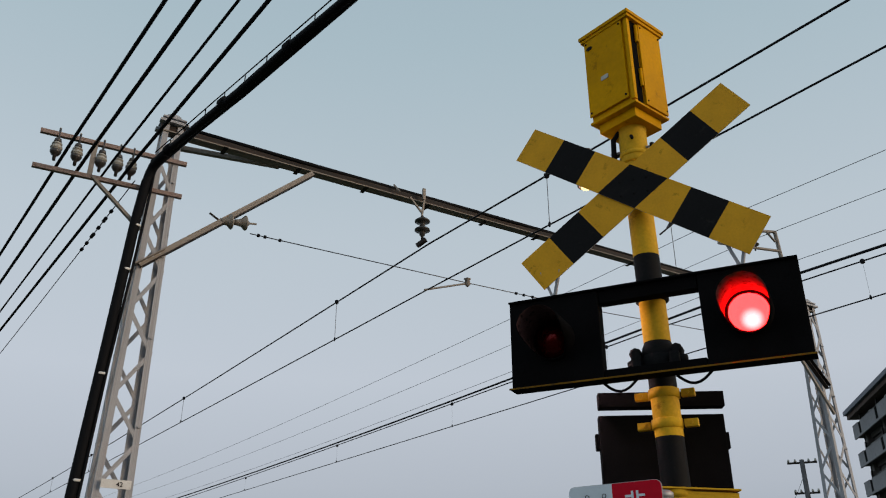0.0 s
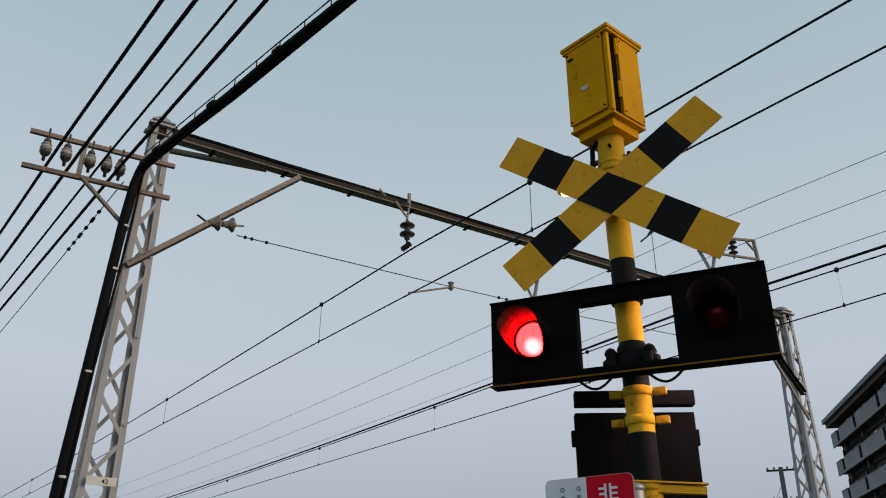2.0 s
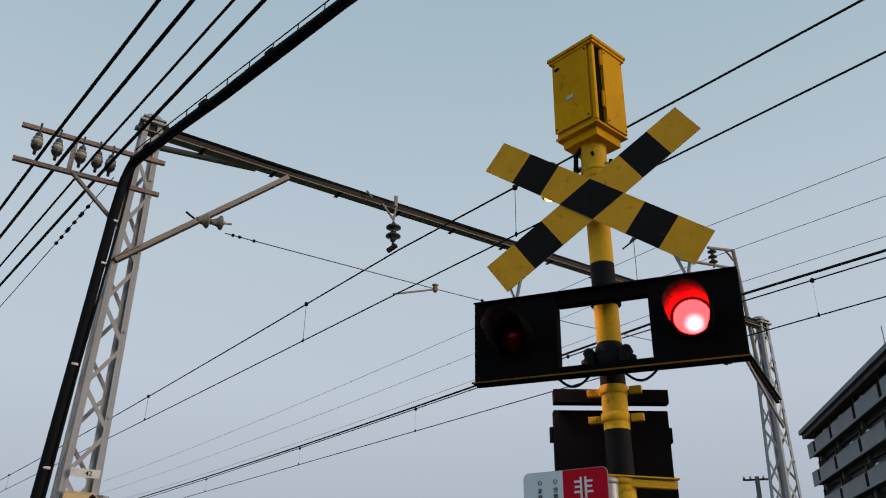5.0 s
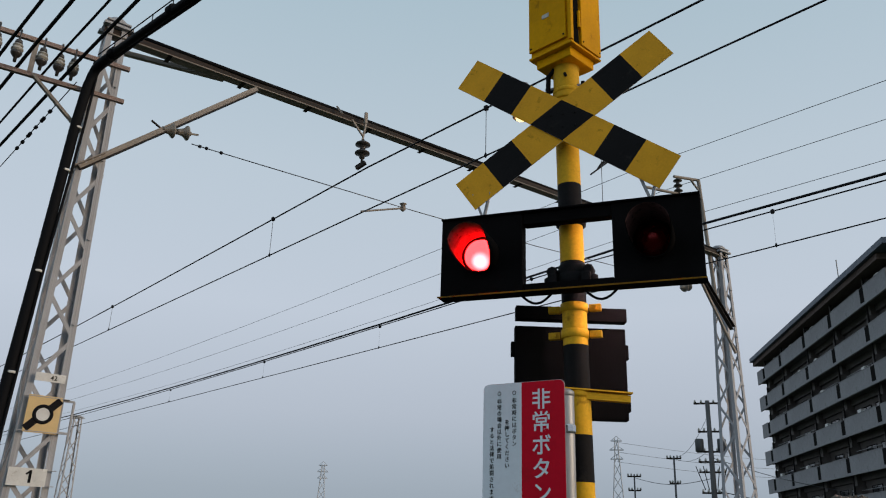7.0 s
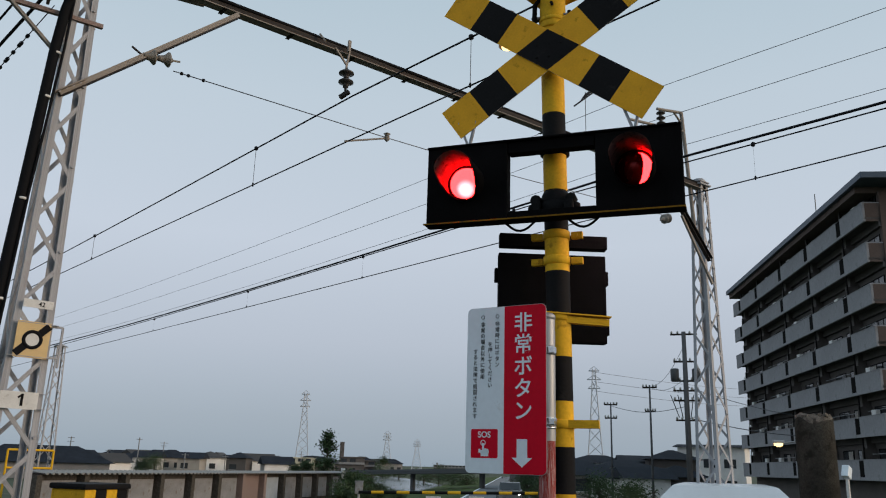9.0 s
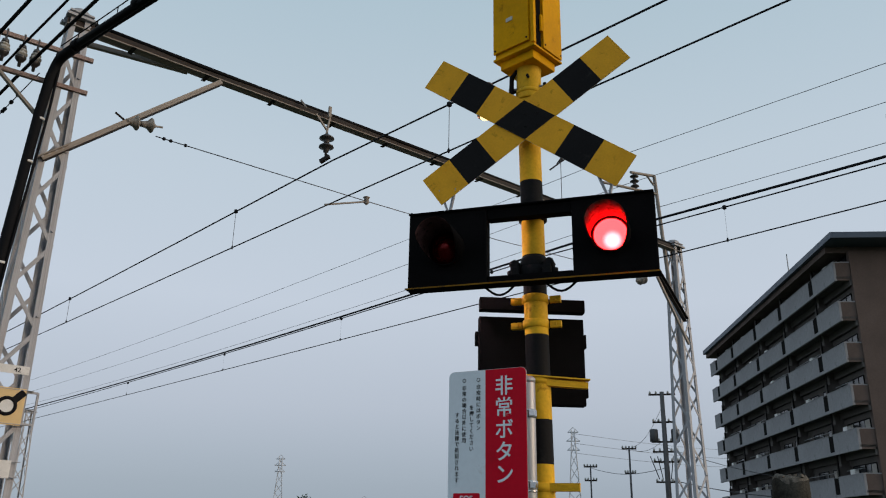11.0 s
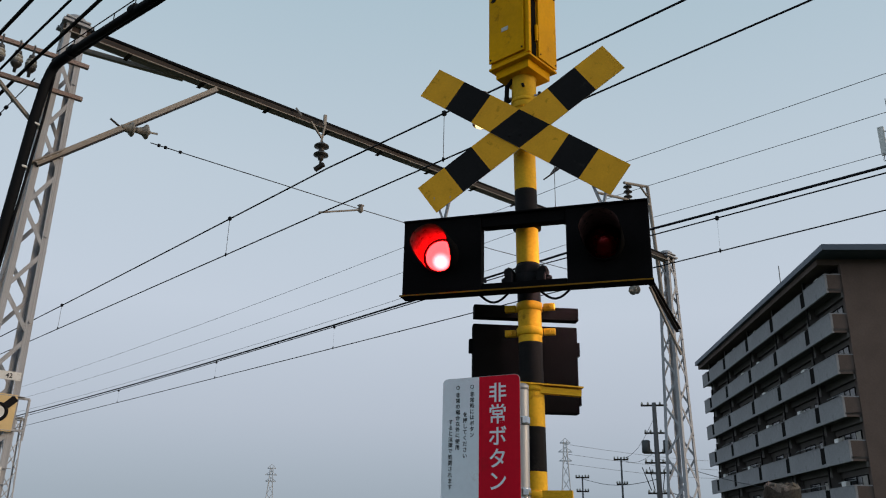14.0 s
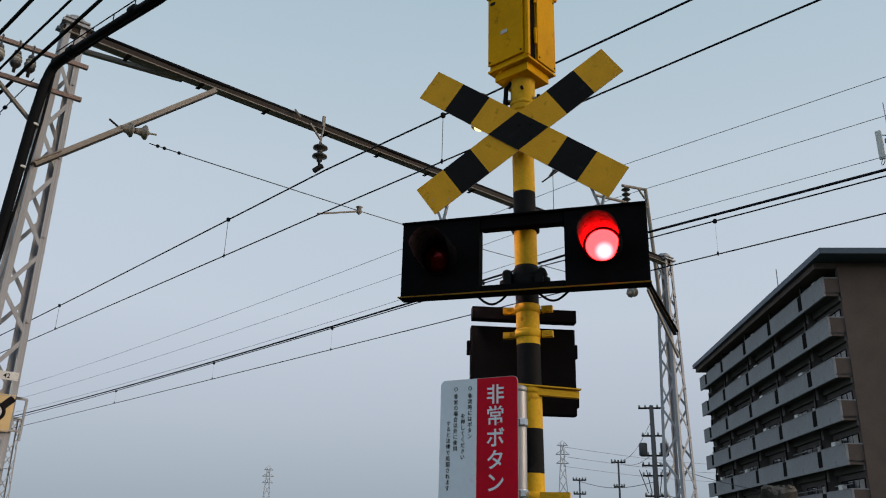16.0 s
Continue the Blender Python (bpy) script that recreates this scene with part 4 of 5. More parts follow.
def build_wires():
    overhead(5.84, 8.2, 6.20, 0.036, 0.011, WIRE, "dark messenger wire hanging over the tracks", 0.22)
    overhead(5.84, 8.2, 5.57, 0.036, 0.009, WIRE, "dark contact wire over the track", 0.03)
    overhead(10.4, 8.2, 6.00, 0.045, 0.010, WIRE, "dark messenger wire hanging over the tracks", 0.2)
    overhead(10.4, 8.2, 5.45, 0.045, 0.009, WIRE, "dark contact wire over the track", 0.03)
    overhead(12.1, 8.0, 6.85, 0.045, 0.022, WIRE, "thick dark feeder cable beside the tracks", 0.25)
    for x, z in ((12.35, 8.45), (13.1, 8.2), (13.5, 7.7)):
        overhead(x, 8.0, z, 0.05, 0.0055, THIN_WIRE, "thin grey line wire over the tracks", 0.3)
    for x, r in ((1.44, 0.017), (1.64, 0.019), (1.88, 0.013), (2.06, 0.019)):
        overhead(x, 8.3, 6.09, 0.0, r, CABLE, "black insulated line cable on porcelain insulators", 0.2)
    overhead(2.17, 8.3, 6.02, 0.006, 0.006, WIRE, "thin black wire with clips", 0.5, a=8.3)
    for k in range(9):
        y = 8.9 + 0.16 * k + 0.05 * (k % 3)
        b = new("wire_clip", lathe([(0.004, -0.03), (0.022, -0.018), (0.022, 0.018), (0.004, 0.03)], WIRE, 8))
        b.matrix_world = LINE @ pose(2.17 + 0.006 * (y - 8.3), y, 6.02 - 2.0 * ((y - 8.3) / 46) * (1 - (y - 8.3) / 46), 90)
        tagged(b, "small black clip on a thin wire", "clip", "wire clips")
    # droppers between messenger and contact wires
    for x0, x1, zt, zb, ys in ((5.84, 5.84, 6.12, 5.57, (1.0, 5.75, 10.5, 17.3, 25, 30)), (10.4, 10.4, 5.92, 5.45, (0.0, 4.65, 9.2, 13.75, 18.9, 25))):
        for y in ys:
            d = thing("dropper", LINE, "thin wire dropper with a clamp", "dropper", "droppers")
            s = 0.036 if x0 < 7 else 0.046
            f = ((y - 8.2) / 46) % 1
            top = (x0 + s * (y - 8.2), y, zt + 0.08 - 4 * 0.21 * f * (1 - f))
            low = (x1 + s * (y - 8.2), y, zb)
            rod("strand", d, top, low, 0.004 if x0 < 7 else 0.0013, THIN_WIRE)
            part("clamp", lathe([(0.01, -0.035), (0.03, -0.02), (0.03, 0.02), (0.01, 0.035)], WIRE, 8), d, pose(*top))
            part("clamp", lathe([(0.008, -0.03), (0.018, 0), (0.008, 0.03)], WIRE, 8), d, pose(*low))
    # bundled cable on its carrier, from the mast towards the road
    c = thing("cable_bundle", LINE, "thick black bundled cable hung from a carrier wire by loops", "cable")
    p0, p1 = Vector((2.33, 8.30, 6.30)), Vector((2.72, 4.75, 6.38))
    d = p1 - p0
    pts = [p0 + d * (k / 4) for k in range(0, 28)]
    part("cable", tube([p - Vector((0, 0, 0.012 * (i % 3))) for i, p in enumerate(pts)], 0.040, CABLE, 12), c)
    part("cable", tube([p + Vector((0.045, 0, -0.03 + 0.012 * ((i + 1) % 3))) for i, p in enumerate(pts)], 0.028, CABLE, 10), c)
    part("carrier", tube([p + Vector((0.0, 0, 0.13)) for p in pts], 0.007, CABLE, 6), c)
    for k in range(60):
        p = p0 + d * (0.1 + k * 0.105)
        part("hanger_loop", unit("rod", CABLE), c, along(p + Vector((0, 0, 0.0)), p + Vector((0, 0.0, 0.135)), 0.005, 0.005))
        if k % 3 == 0:
            part("sleeve", lathe([(0.05, -0.05), (0.056, -0.04), (0.056, 0.04), (0.05, 0.05)], CABLE, 14), c, along(p, p + d.normalized(), 1, 1))


build_left_mast()
build_right_mast()
build_beam()
build_wires()


# ---- apartment block ----
def build_apartment():
    base = LINE @ Matrix.Translation((64.9, 20.08, -1.3)) @ pose(0, 0, 0, 0, 0, math.degrees(math.atan2(28.4, 33.8)))
    a = thing("apartment_block", base, "tall grey and brown apartment block with long balconies", "apartment block")
    length, depth, h, eave, start = 44.5, 12.0, 3.3, 24.95, 2.1
    slabs = [22.75 - h * k for k in range(7)]
    cuts = [start, 7.9, 16.5, 24.9, 34.2, 41.8, length]
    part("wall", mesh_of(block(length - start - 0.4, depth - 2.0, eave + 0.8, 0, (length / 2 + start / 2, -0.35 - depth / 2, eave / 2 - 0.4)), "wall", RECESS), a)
    part("end_wall", mesh_of(block(0.4, depth - 1.2, eave + 0.8, 0.02, (start + 0.1, -0.62 - depth / 2, eave / 2 - 0.4)), "end_wall", TILE_WALL), a, None, "brown tiled end wall")
    part("roof", mesh_of(block(length + 0.3, depth + 1.4, 0.5, 0.03, (length / 2 + 0.15, -depth / 2 + 0.1, eave + 0.70)), "roof", ROOF_BLUE), a, None, "slate blue roof edge")
    part("fascia", mesh_of(block(length - start, depth + 0.7, 0.5, 0.02, (length / 2 + start / 2 + 0.2, -depth / 2 + 0.1, eave + 0.2)), "fascia", TILE_WALL), a)
    for i, z in enumerate(slabs):
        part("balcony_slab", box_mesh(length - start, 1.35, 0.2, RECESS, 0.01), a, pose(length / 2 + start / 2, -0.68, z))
        for c, (x0, x1) in enumerate(zip(cuts, cuts[1:])):
            w = x1 - x0 - 0.95
            last = c == len(cuts) - 2
            if last:
                w += 0.95
            part("parapet", box_mesh(w, 0.18, 1.55, PARAPET, 0.012), a, pose(x0 + w / 2, 0.0, z + 0.5), "grey painted balcony parapet")
            part("coping", box_mesh(w, 0.24, 0.06, PARAPET, 0.01), a, pose(x0 + w / 2, 0.0, z + 1.30))
            if not last:
                # near-black infill stands in for the dark open gap between parapets
                rail = part("slot_infill", box_mesh(0.93, 0.06, 1.26, SLOT_FRAME_DARK, 0), a, pose(x1 - 0.475, 0.045, z + 0.60), "near-black infill standing for the dark gap between parapets")
                for q in range(5):
                    part("slot_slat", box_mesh(0.90, 0.03, 0.05, SLOT_FRAME_DARK, 0), rail, pose(0, 0.035, -0.5 + 0.25 * q))
                part("slot_sill", box_mesh(0.95, 0.16, 0.25, PARAPET, 0.01), a, pose(x1 - 0.475, 0.0, z - 0.15))
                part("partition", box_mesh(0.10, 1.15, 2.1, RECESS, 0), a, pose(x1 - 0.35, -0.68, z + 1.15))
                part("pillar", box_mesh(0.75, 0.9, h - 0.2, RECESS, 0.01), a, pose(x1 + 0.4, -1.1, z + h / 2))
                rod("down_pipe", a, (x1 - 0.5, -0.2, z), (x1 - 0.5, -0.2, z + h - 0.1), 0.06, SLOT_FRAME_DARK)
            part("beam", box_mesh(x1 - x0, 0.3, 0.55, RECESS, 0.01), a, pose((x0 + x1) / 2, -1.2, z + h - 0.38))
            for u, ww in ((0.30, 2.0), (0.68, 2.3)):
                cx = x0 + (x1 - x0) * u
                wd = part("window", box_mesh(ww, 0.05, 2.0, GLASS_DARK, 0), a, pose(cx, -1.33, z + 1.15), "dark balcony window")
                for sx in (-0.5, 0, 0.5):
                    part("frame", box_mesh(0.08, 0.08, 2.0, SLOT_FRAME_DARK, 0), wd, pose(sx * ww, 0.01, 0))
                part("frame", box_mesh(ww, 0.08, 0.08, SLOT_FRAME_DARK, 0), wd, pose(0, 0.01, 1.0))
                if random.random() < 0.45:
                    part("curtain", box_mesh(ww * 0.42, 0.02, 1.85, CURTAIN, 0), wd, pose(random.choice((-1, 1)) * ww * 0.24, 0.035, 0))
            if random.random() < 0.5:
                rod("laundry_pole", a, (x0 + 1.0, -0.5, z + 1.75), (x1 - 1.4, -0.5, z + 1.75), 0.03, FAR_STEEL)
            if random.random() < 0.35:
                part("air_unit", box_mesh(0.8, 0.35, 0.65, PLATE, 0.02), a, pose(x0 + (x1 - x0) * random.uniform(0.2, 0.8), -0.5, z + 1.45))
        part("end_return", box_mesh(0.2, 1.22, 1.5, TILE_WALL, 0.01), a, pose(start + 0.1, -0.7, z + 0.5))
        part("end_slab", box_mesh(0.2, 1.22, 0.08, PARAPET, 0.0), a, pose(start + 0.1, -0.7, z + 1.30))
    rod("antenna", a, (18.0, -2, eave), (18.0, -2, eave + 5.2), 0.05, FAR_STEEL)


def build_aerial():
    """A mobile phone mast beyond the apartment block: two panels, a whip, looped feeders."""
    t = thing("phone_mast", pose(44.11, 9.88, land(44, 10) + 0.25), "slim grey phone mast with white panel aerials and a whip", "aerial mast")
    part("pole", lathe([(0.16, -0.25), (0.10, 23.4)], GALV, 12), t)
    rod("whip", t, (-0.25, -0.1, 22.9), (-0.25, -0.1, 25.6), 0.022, FAR_STEEL)
    for dx, dy, z in ((-0.38, 0.35, 23.15), (0.1, -0.55, 23.2)):
        part("aerial_panel", mesh_of(block(0.16, 0.30, 1.65, 0.03, (dx, dy, z)), "aerial_panel", PLATE), t, None, "pale grey panel aerial")
        for dz in (-0.6, 0.6):
            rod("panel_arm", t, (0, 0, z + dz), (dx * 0.8, dy * 0.8, z + dz), 0.03, FAR_STEEL)
        part("feeder", tube([(dx, dy + 0.1 * math.sin(k * 0.7), z - 0.82 - 0.35 * math.sin(k * 0.45)) for k in range(8)], 0.02, CABLE, 6), t)
    part("collar", lathe([(0.10, 23.3), (0.2, 23.35), (0.2, 23.55), (0.08, 23.65)], FAR_STEEL, 12), t)


build_apartment()
build_aerial()


# ---- far things ----
def utility_pole(x, y, h, arms, label, transformers=False):
    p = thing("utility_pole", pose(x, y, land(x, y)), label, "utility pole", "utility poles")
    part("shaft", lathe([(0.23, 0), (0.15, h)] if transformers else [(0.011 * h, 0), (0.007 * h, h)], POLE_GREY, 12), p)
    d = Vector((-y, x, 0)).normalized()
    for z, w in arms:
        q = d * w
        bar("cross_arm", p, (-q.x, -q.y, h - z), (q.x, q.y, h - z), 0.12, 0.12, BEAM)
        for s in (-0.9, -0.45, 0.45, 0.9):
            part("insulator", lathe([(0.03, 0), (0.09, 0.05), (0.05, 0.2)], PORCELAIN, 8), p, pose(q.x * s, q.y * s, h - z + 0.05))
    if transformers:
        for s in (-0.75, 0.75):
            part("transformer", lathe([(0.27, 0), (0.3, 0.03), (0.3, 0.85), (0.22, 0.9)], TRANSFORMER, 14), p, pose(d.x * s, d.y * s, h - 3.6))
        for s in (-1.0, -0.5, 0.6, 1.1):
            rod("lead", p, (d.x * s, d.y * s, h - 4.6), (d.x * s * 0.5, d.y * s * 0.5, h - 6.2), 0.03, CABLE)
    return p


def pylon(x, y, h, w, label):
    p = thing("transmission_tower", pose(x, y, land(x, y), 0, 0, math.degrees(math.atan2(y, x)) + 90), label, "transmission tower", "transmission towers")
    half = lambda z: w * (1 - z / h) ** 1.3 * 0.5 + 0.45
    n = 9
    for k in range(n):
        z0, z1 = h * k / n, h * (k + 1) / n
        a, b = half(z0), half(z1)
        for sx, sy in ((-1, -1), (1, -1), (1, 1), (-1, 1)):
            bar("leg", p, (sx * a, sy * a, z0), (sx * b, sy * b, z1), 0.2, 0.2, HAZE_STEEL)
        for s in (-1, 1):
            bar("brace", p, (-s * a, -a, z0), (s * b, -b, z1), 0.12, 0.12, HAZE_STEEL)
            bar("brace", p, (-s * a, a, z0), (s * b, b, z1), 0.12, 0.12, HAZE_STEEL)
    for z, r in ((0.98, w * 0.34), (0.90, w * 0.44), (0.82, w * 0.40)):
        bar("cross_arm", p, (-r, 0, h * z), (r, 0, h * z), 0.3, 0.3, HAZE_STEEL)
        for s in (-1, 1):
            bar("arm_stay", p, (0, 0, h * z + 1.4), (s * r, 0, h * z), 0.14, 0.14, HAZE_STEEL)
    return p


def house(x, y, w, d, h, yaw, wall, roof, label, hip=True, pitch=0.28):
    z = land(x, y)
    t = thing("house", pose(x, y, z, 0, 0, yaw), label, "house", "houses")
    part("wall", mesh_of(block(w, d, h, 0.03, (0, 0, h / 2)), "wall", wall), t)
    bm = bmesh.new()
    e, r = 0.6, min(w, d) * pitch
    inset = d / 2 if hip else 0.0
    a = [bm.verts.new((sx * (w / 2 + e), sy * (d / 2 + e), h)) for sx, sy in ((-1, -1), (1, -1), (1, 1), (-1, 1))]
    c = [bm.verts.new((sx * max(0.2, w / 2 + e - inset), 0, h + r)) for sx in (-1, 1)]
    for f in ((a[0], a[1], c[1], c[0]), (a[2], a[3], c[0], c[1]), (a[1], a[2], c[1]), (a[3], a[0], c[0]), (a[3], a[2], a[1], a[0])):
        bm.faces.new(f)
    part("roof", mesh_of(bm, "roof", roof), t, None, "dark tiled roof")
    for sy in (-1, 1):
        for k in range(int(w // 2.6)):
            for zz in (1.5, 4.2):
                if zz < h - 0.8 and random.random() < 0.8:
                    wd = part("window", box_mesh(1.5, 0.06, 1.15, GLASS_DARK, 0), t, pose(-w / 2 + 1.5 + 2.6 * k, sy * (d / 2 + 0.02), zz))
                    part("frame", box_mesh(1.6, 0.08, 0.08, PLATE, 0), wd, pose(0, 0, -0.6))
    return t


def tree(x, y, h, r, label, slim=1.0):
    z = land(x, y)
    t = thing("tree", pose(x, y, z), label, "tree", "trees")
    bm = bmesh.new()
    limbs = [((0, 0, 0), (0, 0, h * 0.75), 0.14)]
    for k in range(7):
        a, zz = k * 2.4, h * (0.25 + 0.07 * k)
        limbs.append(((0, 0, zz), (r * 0.7 * math.cos(a), r * 0.7 * math.sin(a), zz + h * 0.18), 0.05))
    part("trunk", mesh_of(joined_rods(limbs), "trunk", BARK), t)
    clumps = []
    for k in range(34 if slim < 1 else 26):
        u = random.random() ** 0.8
        rad = r * (1 - u ** (1.6 * slim)) ** (0.6 if slim >= 1 else 1.1) * random.uniform(0.15, 1.0)
        a = random.uniform(0, 6.283)
        clumps.append((Vector((rad * math.cos(a), rad * math.sin(a), h * (0.16 + 0.8 * u))), r * random.uniform(0.10, 0.26)))
    for k in range(2400):
        c, q = clumps[k % len(clumps)]
        c = c + Vector((random.gauss(0, 1), random.gauss(0, 1), random.gauss(0, 0.75))) * q
        s = random.uniform(0.06, 0.15) * (0.5 + h / 8)
        e = Euler((random.uniform(-1, 1), random.uniform(-1, 1), random.uniform(0, 6)))
        vs = [bm.verts.new(c + e.to_matrix() @ Vector(v)) for v in ((-s, 0, 0), (0, -s * 0.5, 0.05), (s, 0, 0), (0, s * 0.5, 0.03))]
        bm.faces.new(vs)
    part("crown", mesh_of(bm, "crown", LEAF), t, None, "dark green leafy crown")


def joined_rods(limbs):
    bm = bmesh.new()
    for p0, p1, r in limbs:
        bmesh.ops.create_cone(bm, cap_ends=True, segments=8, radius1=r, radius2=r * 0.5, depth=1, matrix=along(p0, p1, 1, 1) @ Matrix.Translation((0, 0, 0.5)))
    return bm


def polar(x, y, d):
    """A point at the distance d on the way from the viewpoint towards (x, y)."""
    k = d / math.hypot(x, y)
    return x * k, y * k


def build_far():
    utility_pole(*polar(52.2, 29.6, 62), 12.9, ((0.2, 0.95), (2.2, 0.8), (3.6, 0.95), (4.3, 0.9), (5.0, 0.9), (6.4, 0.8)), "tall concrete utility pole with transformers and cross-arms", True)
    utility_pole(*polar(59.4, 37.0, 72), 10.0, ((0.2, 0.6), (2.2, 0.45)), "grey concrete utility pole with cross-arms")
    utility_pole(*polar(61.8, 42.5, 77), 8.9, ((0.2, 0.6), (1.4, 0.55)), "grey concrete utility pole with cross-arms")
    pylon(170.5, 246.8, 27.0, 4.4, "distant grey steel transmission tower")
    pylon(203.5, 145.5, 32.5, 4.6, "distant grey steel transmission tower")
    pylon(259, 305, 17.5, 5.0, "distant grey steel transmission tower")
    pylon(303, 332, 15.5, 5.0, "distant grey steel transmission tower")
    # thin lines: the tower's conductors run on, others hang between the poles
    a, b, c = polar(52.2, 29.6, 62), polar(59.4, 37.0, 72), polar(61.8, 42.5, 77)

    def line(p, q, za, zb, sag, r):
        pts = [(p[0] + (q[0] - p[0]) * k / 12, p[1] + (q[1] - p[1]) * k / 12, za + (zb - za) * k / 12 - sag * math.sin(math.pi * k / 12)) for k in range(13)]
        tagged(new("power_line", tube(pts, r, THIN_WIRE, 5, "power_line")), "thin grey power line on the skyline", "wire", "power lines")

    for z in (30.2, 27.4, 24.6):
        line((203.5, 145.5), (300, 120), z, z + 1.0, 1.5, 0.05)
    line(c, a, 7.3, 6.2, 0.5, 0.024)
    line(b, a, 8.5, 10.6, 0.7, 0.016)
    line(b, a, 8.5, 8.2, 0.5, 0.016)
    line(a, (64, 24.5), 7.6, 5.6, 0.3, 0.022)
    line(a, (64, 24.5), 5.4, 4.4, 0.3, 0.03)

    def bearing(deg, d):
        return d * math.sin(radians(deg)), d * math.cos(radians(deg))

    walls, roofs = (HOUSE_WALL, HOUSE_DARK, HOUSE_GREY, HOUSE_WHITE), (ROOF_TILE, ROOF_BROWN, ROOF_TILE)
    for k in range(30):
        x, y = bearing(15.5 + 0.86 * k + random.uniform(-0.3, 0.3), random.uniform(230, 330))
        house(x, y, random.uniform(6, 9.5), random.uniform(5.5, 7), random.uniform(2.3, 3.6), random.uniform(-60, 60), walls[random.randrange(4)], roofs[k % 3], "distant house with a tiled roof among others", random.random() < 0.45, random.uniform(0.18, 0.34))
    for deg, d, w, h, wall, roof in ((18.6, 120, 15.5, 2.0, HOUSE_GREY, ROOF_TILE), (22.0, 170, 9, 1.9, HOUSE_WHITE, ROOF_BROWN), (23.7, 190, 5, 2.4, HOUSE_WHITE, ROOF_TILE), (20.6, 150, 5, 2.5, HOUSE_WHITE, ROOF_TILE), (24.9, 178, 4.6, 2.9, HOUSE_WHITE, ROOF_TILE), (26.3, 196, 6.4, 3.1, HOUSE_WALL, ROOF_TILE), (27.6, 186, 4.6, 3.0, HOUSE_WALL, ROOF_TILE), (28.7, 200, 5, 3.3, HOUSE_WHITE, ROOF_BROWN), (30.6, 188, 4.2, 3.4, HOUSE_DARK, ROOF_TILE), (29.9, 215, 7, 2.5, HOUSE_DARK, ROOF_TILE), (31.6, 205, 8, 2.9, HOUSE_WHITE, ROOF_BROWN), (33.0, 190, 6, 2.3, HOUSE_WHITE, ROOF_TILE)):
        x, y = bearing(deg, d)
        house(x, y, w, 8 if w > 15 else 6, h, -deg + (8 if w > 15 else random.choice((10, -14, 30))), wall, roof, "house with a dark tiled roof", w > 15 or random.random() < 0.4, 0.28 if w < 15 else 0.26)
    for deg, d, w, h, wall, pitch in ((50.6, 104, 6, 3.4, HOUSE_DARK, 0.16), (52.6, 98, 6, 3.3, HOUSE_WHITE, 0.16), (54.5, 108, 7, 3.8, HOUSE_WHITE, 0.16), (56.2, 96, 6, 3.3, HOUSE_WHITE, 0.14), (57.7, 106, 6, 3.9, HOUSE_DARK, 0.15), (59.3, 100, 5.4, 4.3, HOUSE_DARK, 0.2), (59.6, 80, 4.2, 2.5, HOUSE_DARK, 0.24), (57.4, 78, 3.6, 2.3, HOUSE_WHITE, 0.26), (55.6, 82, 3.4, 2.2, HOUSE_WHITE, 0.28), (53.6, 84, 3.8, 2.4, HOUSE_WALL, 0.24), (51.6, 86, 3.0, 2.1, HOUSE_DARK, 0.28), (62.0, 120, 8.6, 6.3, HOUSE_WHITE, 0.07)):
        x, y = bearing(deg, d)
        house(x, y, w, 6.0, h, -deg + random.choice((6, -8, 12)), wall, ROOF_TILE, "two-storey house with a dark tiled roof", random.random() < 0.5, pitch)
    # a pale two-storey block with balconies and a dark stepped one with a stair tower
    for deg, d, w, h, wall, tower in ((32.9, 230, 21, 3.9, HOUSE_PALE, 0), (38.0, 200, 5.8, 4.2, HOUSE_DARK, 3.6), (39.0, 204, 4.0, 3.5, HOUSE_DARK, 0), (45.0, 480, 24, 3.4, HOUSE_GREY, 1.5)):
        x, y = bearing(deg, d)
        t = thing("building", pose(x, y, -1.3, 0, 0, -deg), "distant flat-roofed building with rows of windows", "building", "distant buildings")
        part("wall", mesh_of(block(w, 8, h, 0.05, (0, 0, h / 2)), "wall", wall), t)
        part("roof_edge", mesh_of(block(w + 0.4, 8.4, 0.25, 0.05, (0, 0, h + 0.12)), "roof_edge", wall), t)
        if tower:
            part("stair_tower", mesh_of(block(1.0, 1.6, tower, 0.05, (-w * 0.42, 0, h + tower / 2)), "stair_tower", wall), t)
        for r in range(2):
            part("balcony", box_mesh(w + 0.1, 0.5, 0.5, HOUSE_GREY if wall == HOUSE_DARK else wall, 0.02), t, pose(0, -4.25, h * (0.12 + 0.5 * r) + 0.35))
            for c in range(int(w // 2)):
                part("window", box_mesh(1.3, 0.08, 0.95, GLASS_DARK, 0), t, pose(-w / 2 + 1.1 + 2 * c, -4.04, h * (0.12 + 0.5 * r) + 0.95))
    for k in range(11):
        deg = 17 + 1.75 * k + random.uniform(-0.5, 0.5)
        x, y = bearing(deg, random.uniform(150, 230))
        p = thing("skyline_pole", pose(x, y, land(x, y)), "thin distant pole with a cross-arm on the skyline", "pole", "skyline poles")
        h = random.uniform(3.6, 6.4)
        rod("shaft", p, (0, 0, 0), (0, 0, h), 0.09, FAR_STEEL)
        for zz in random.choice(((0.3,), (0.2, 0.8), (0.2, 0.6, 1.1))):
            q = random.uniform(0.4, 0.75)
            bar("cross_arm", p, (-q, 0.3, h - zz), (q, -0.3, h - zz), 0.09, 0.09, FAR_STEEL)
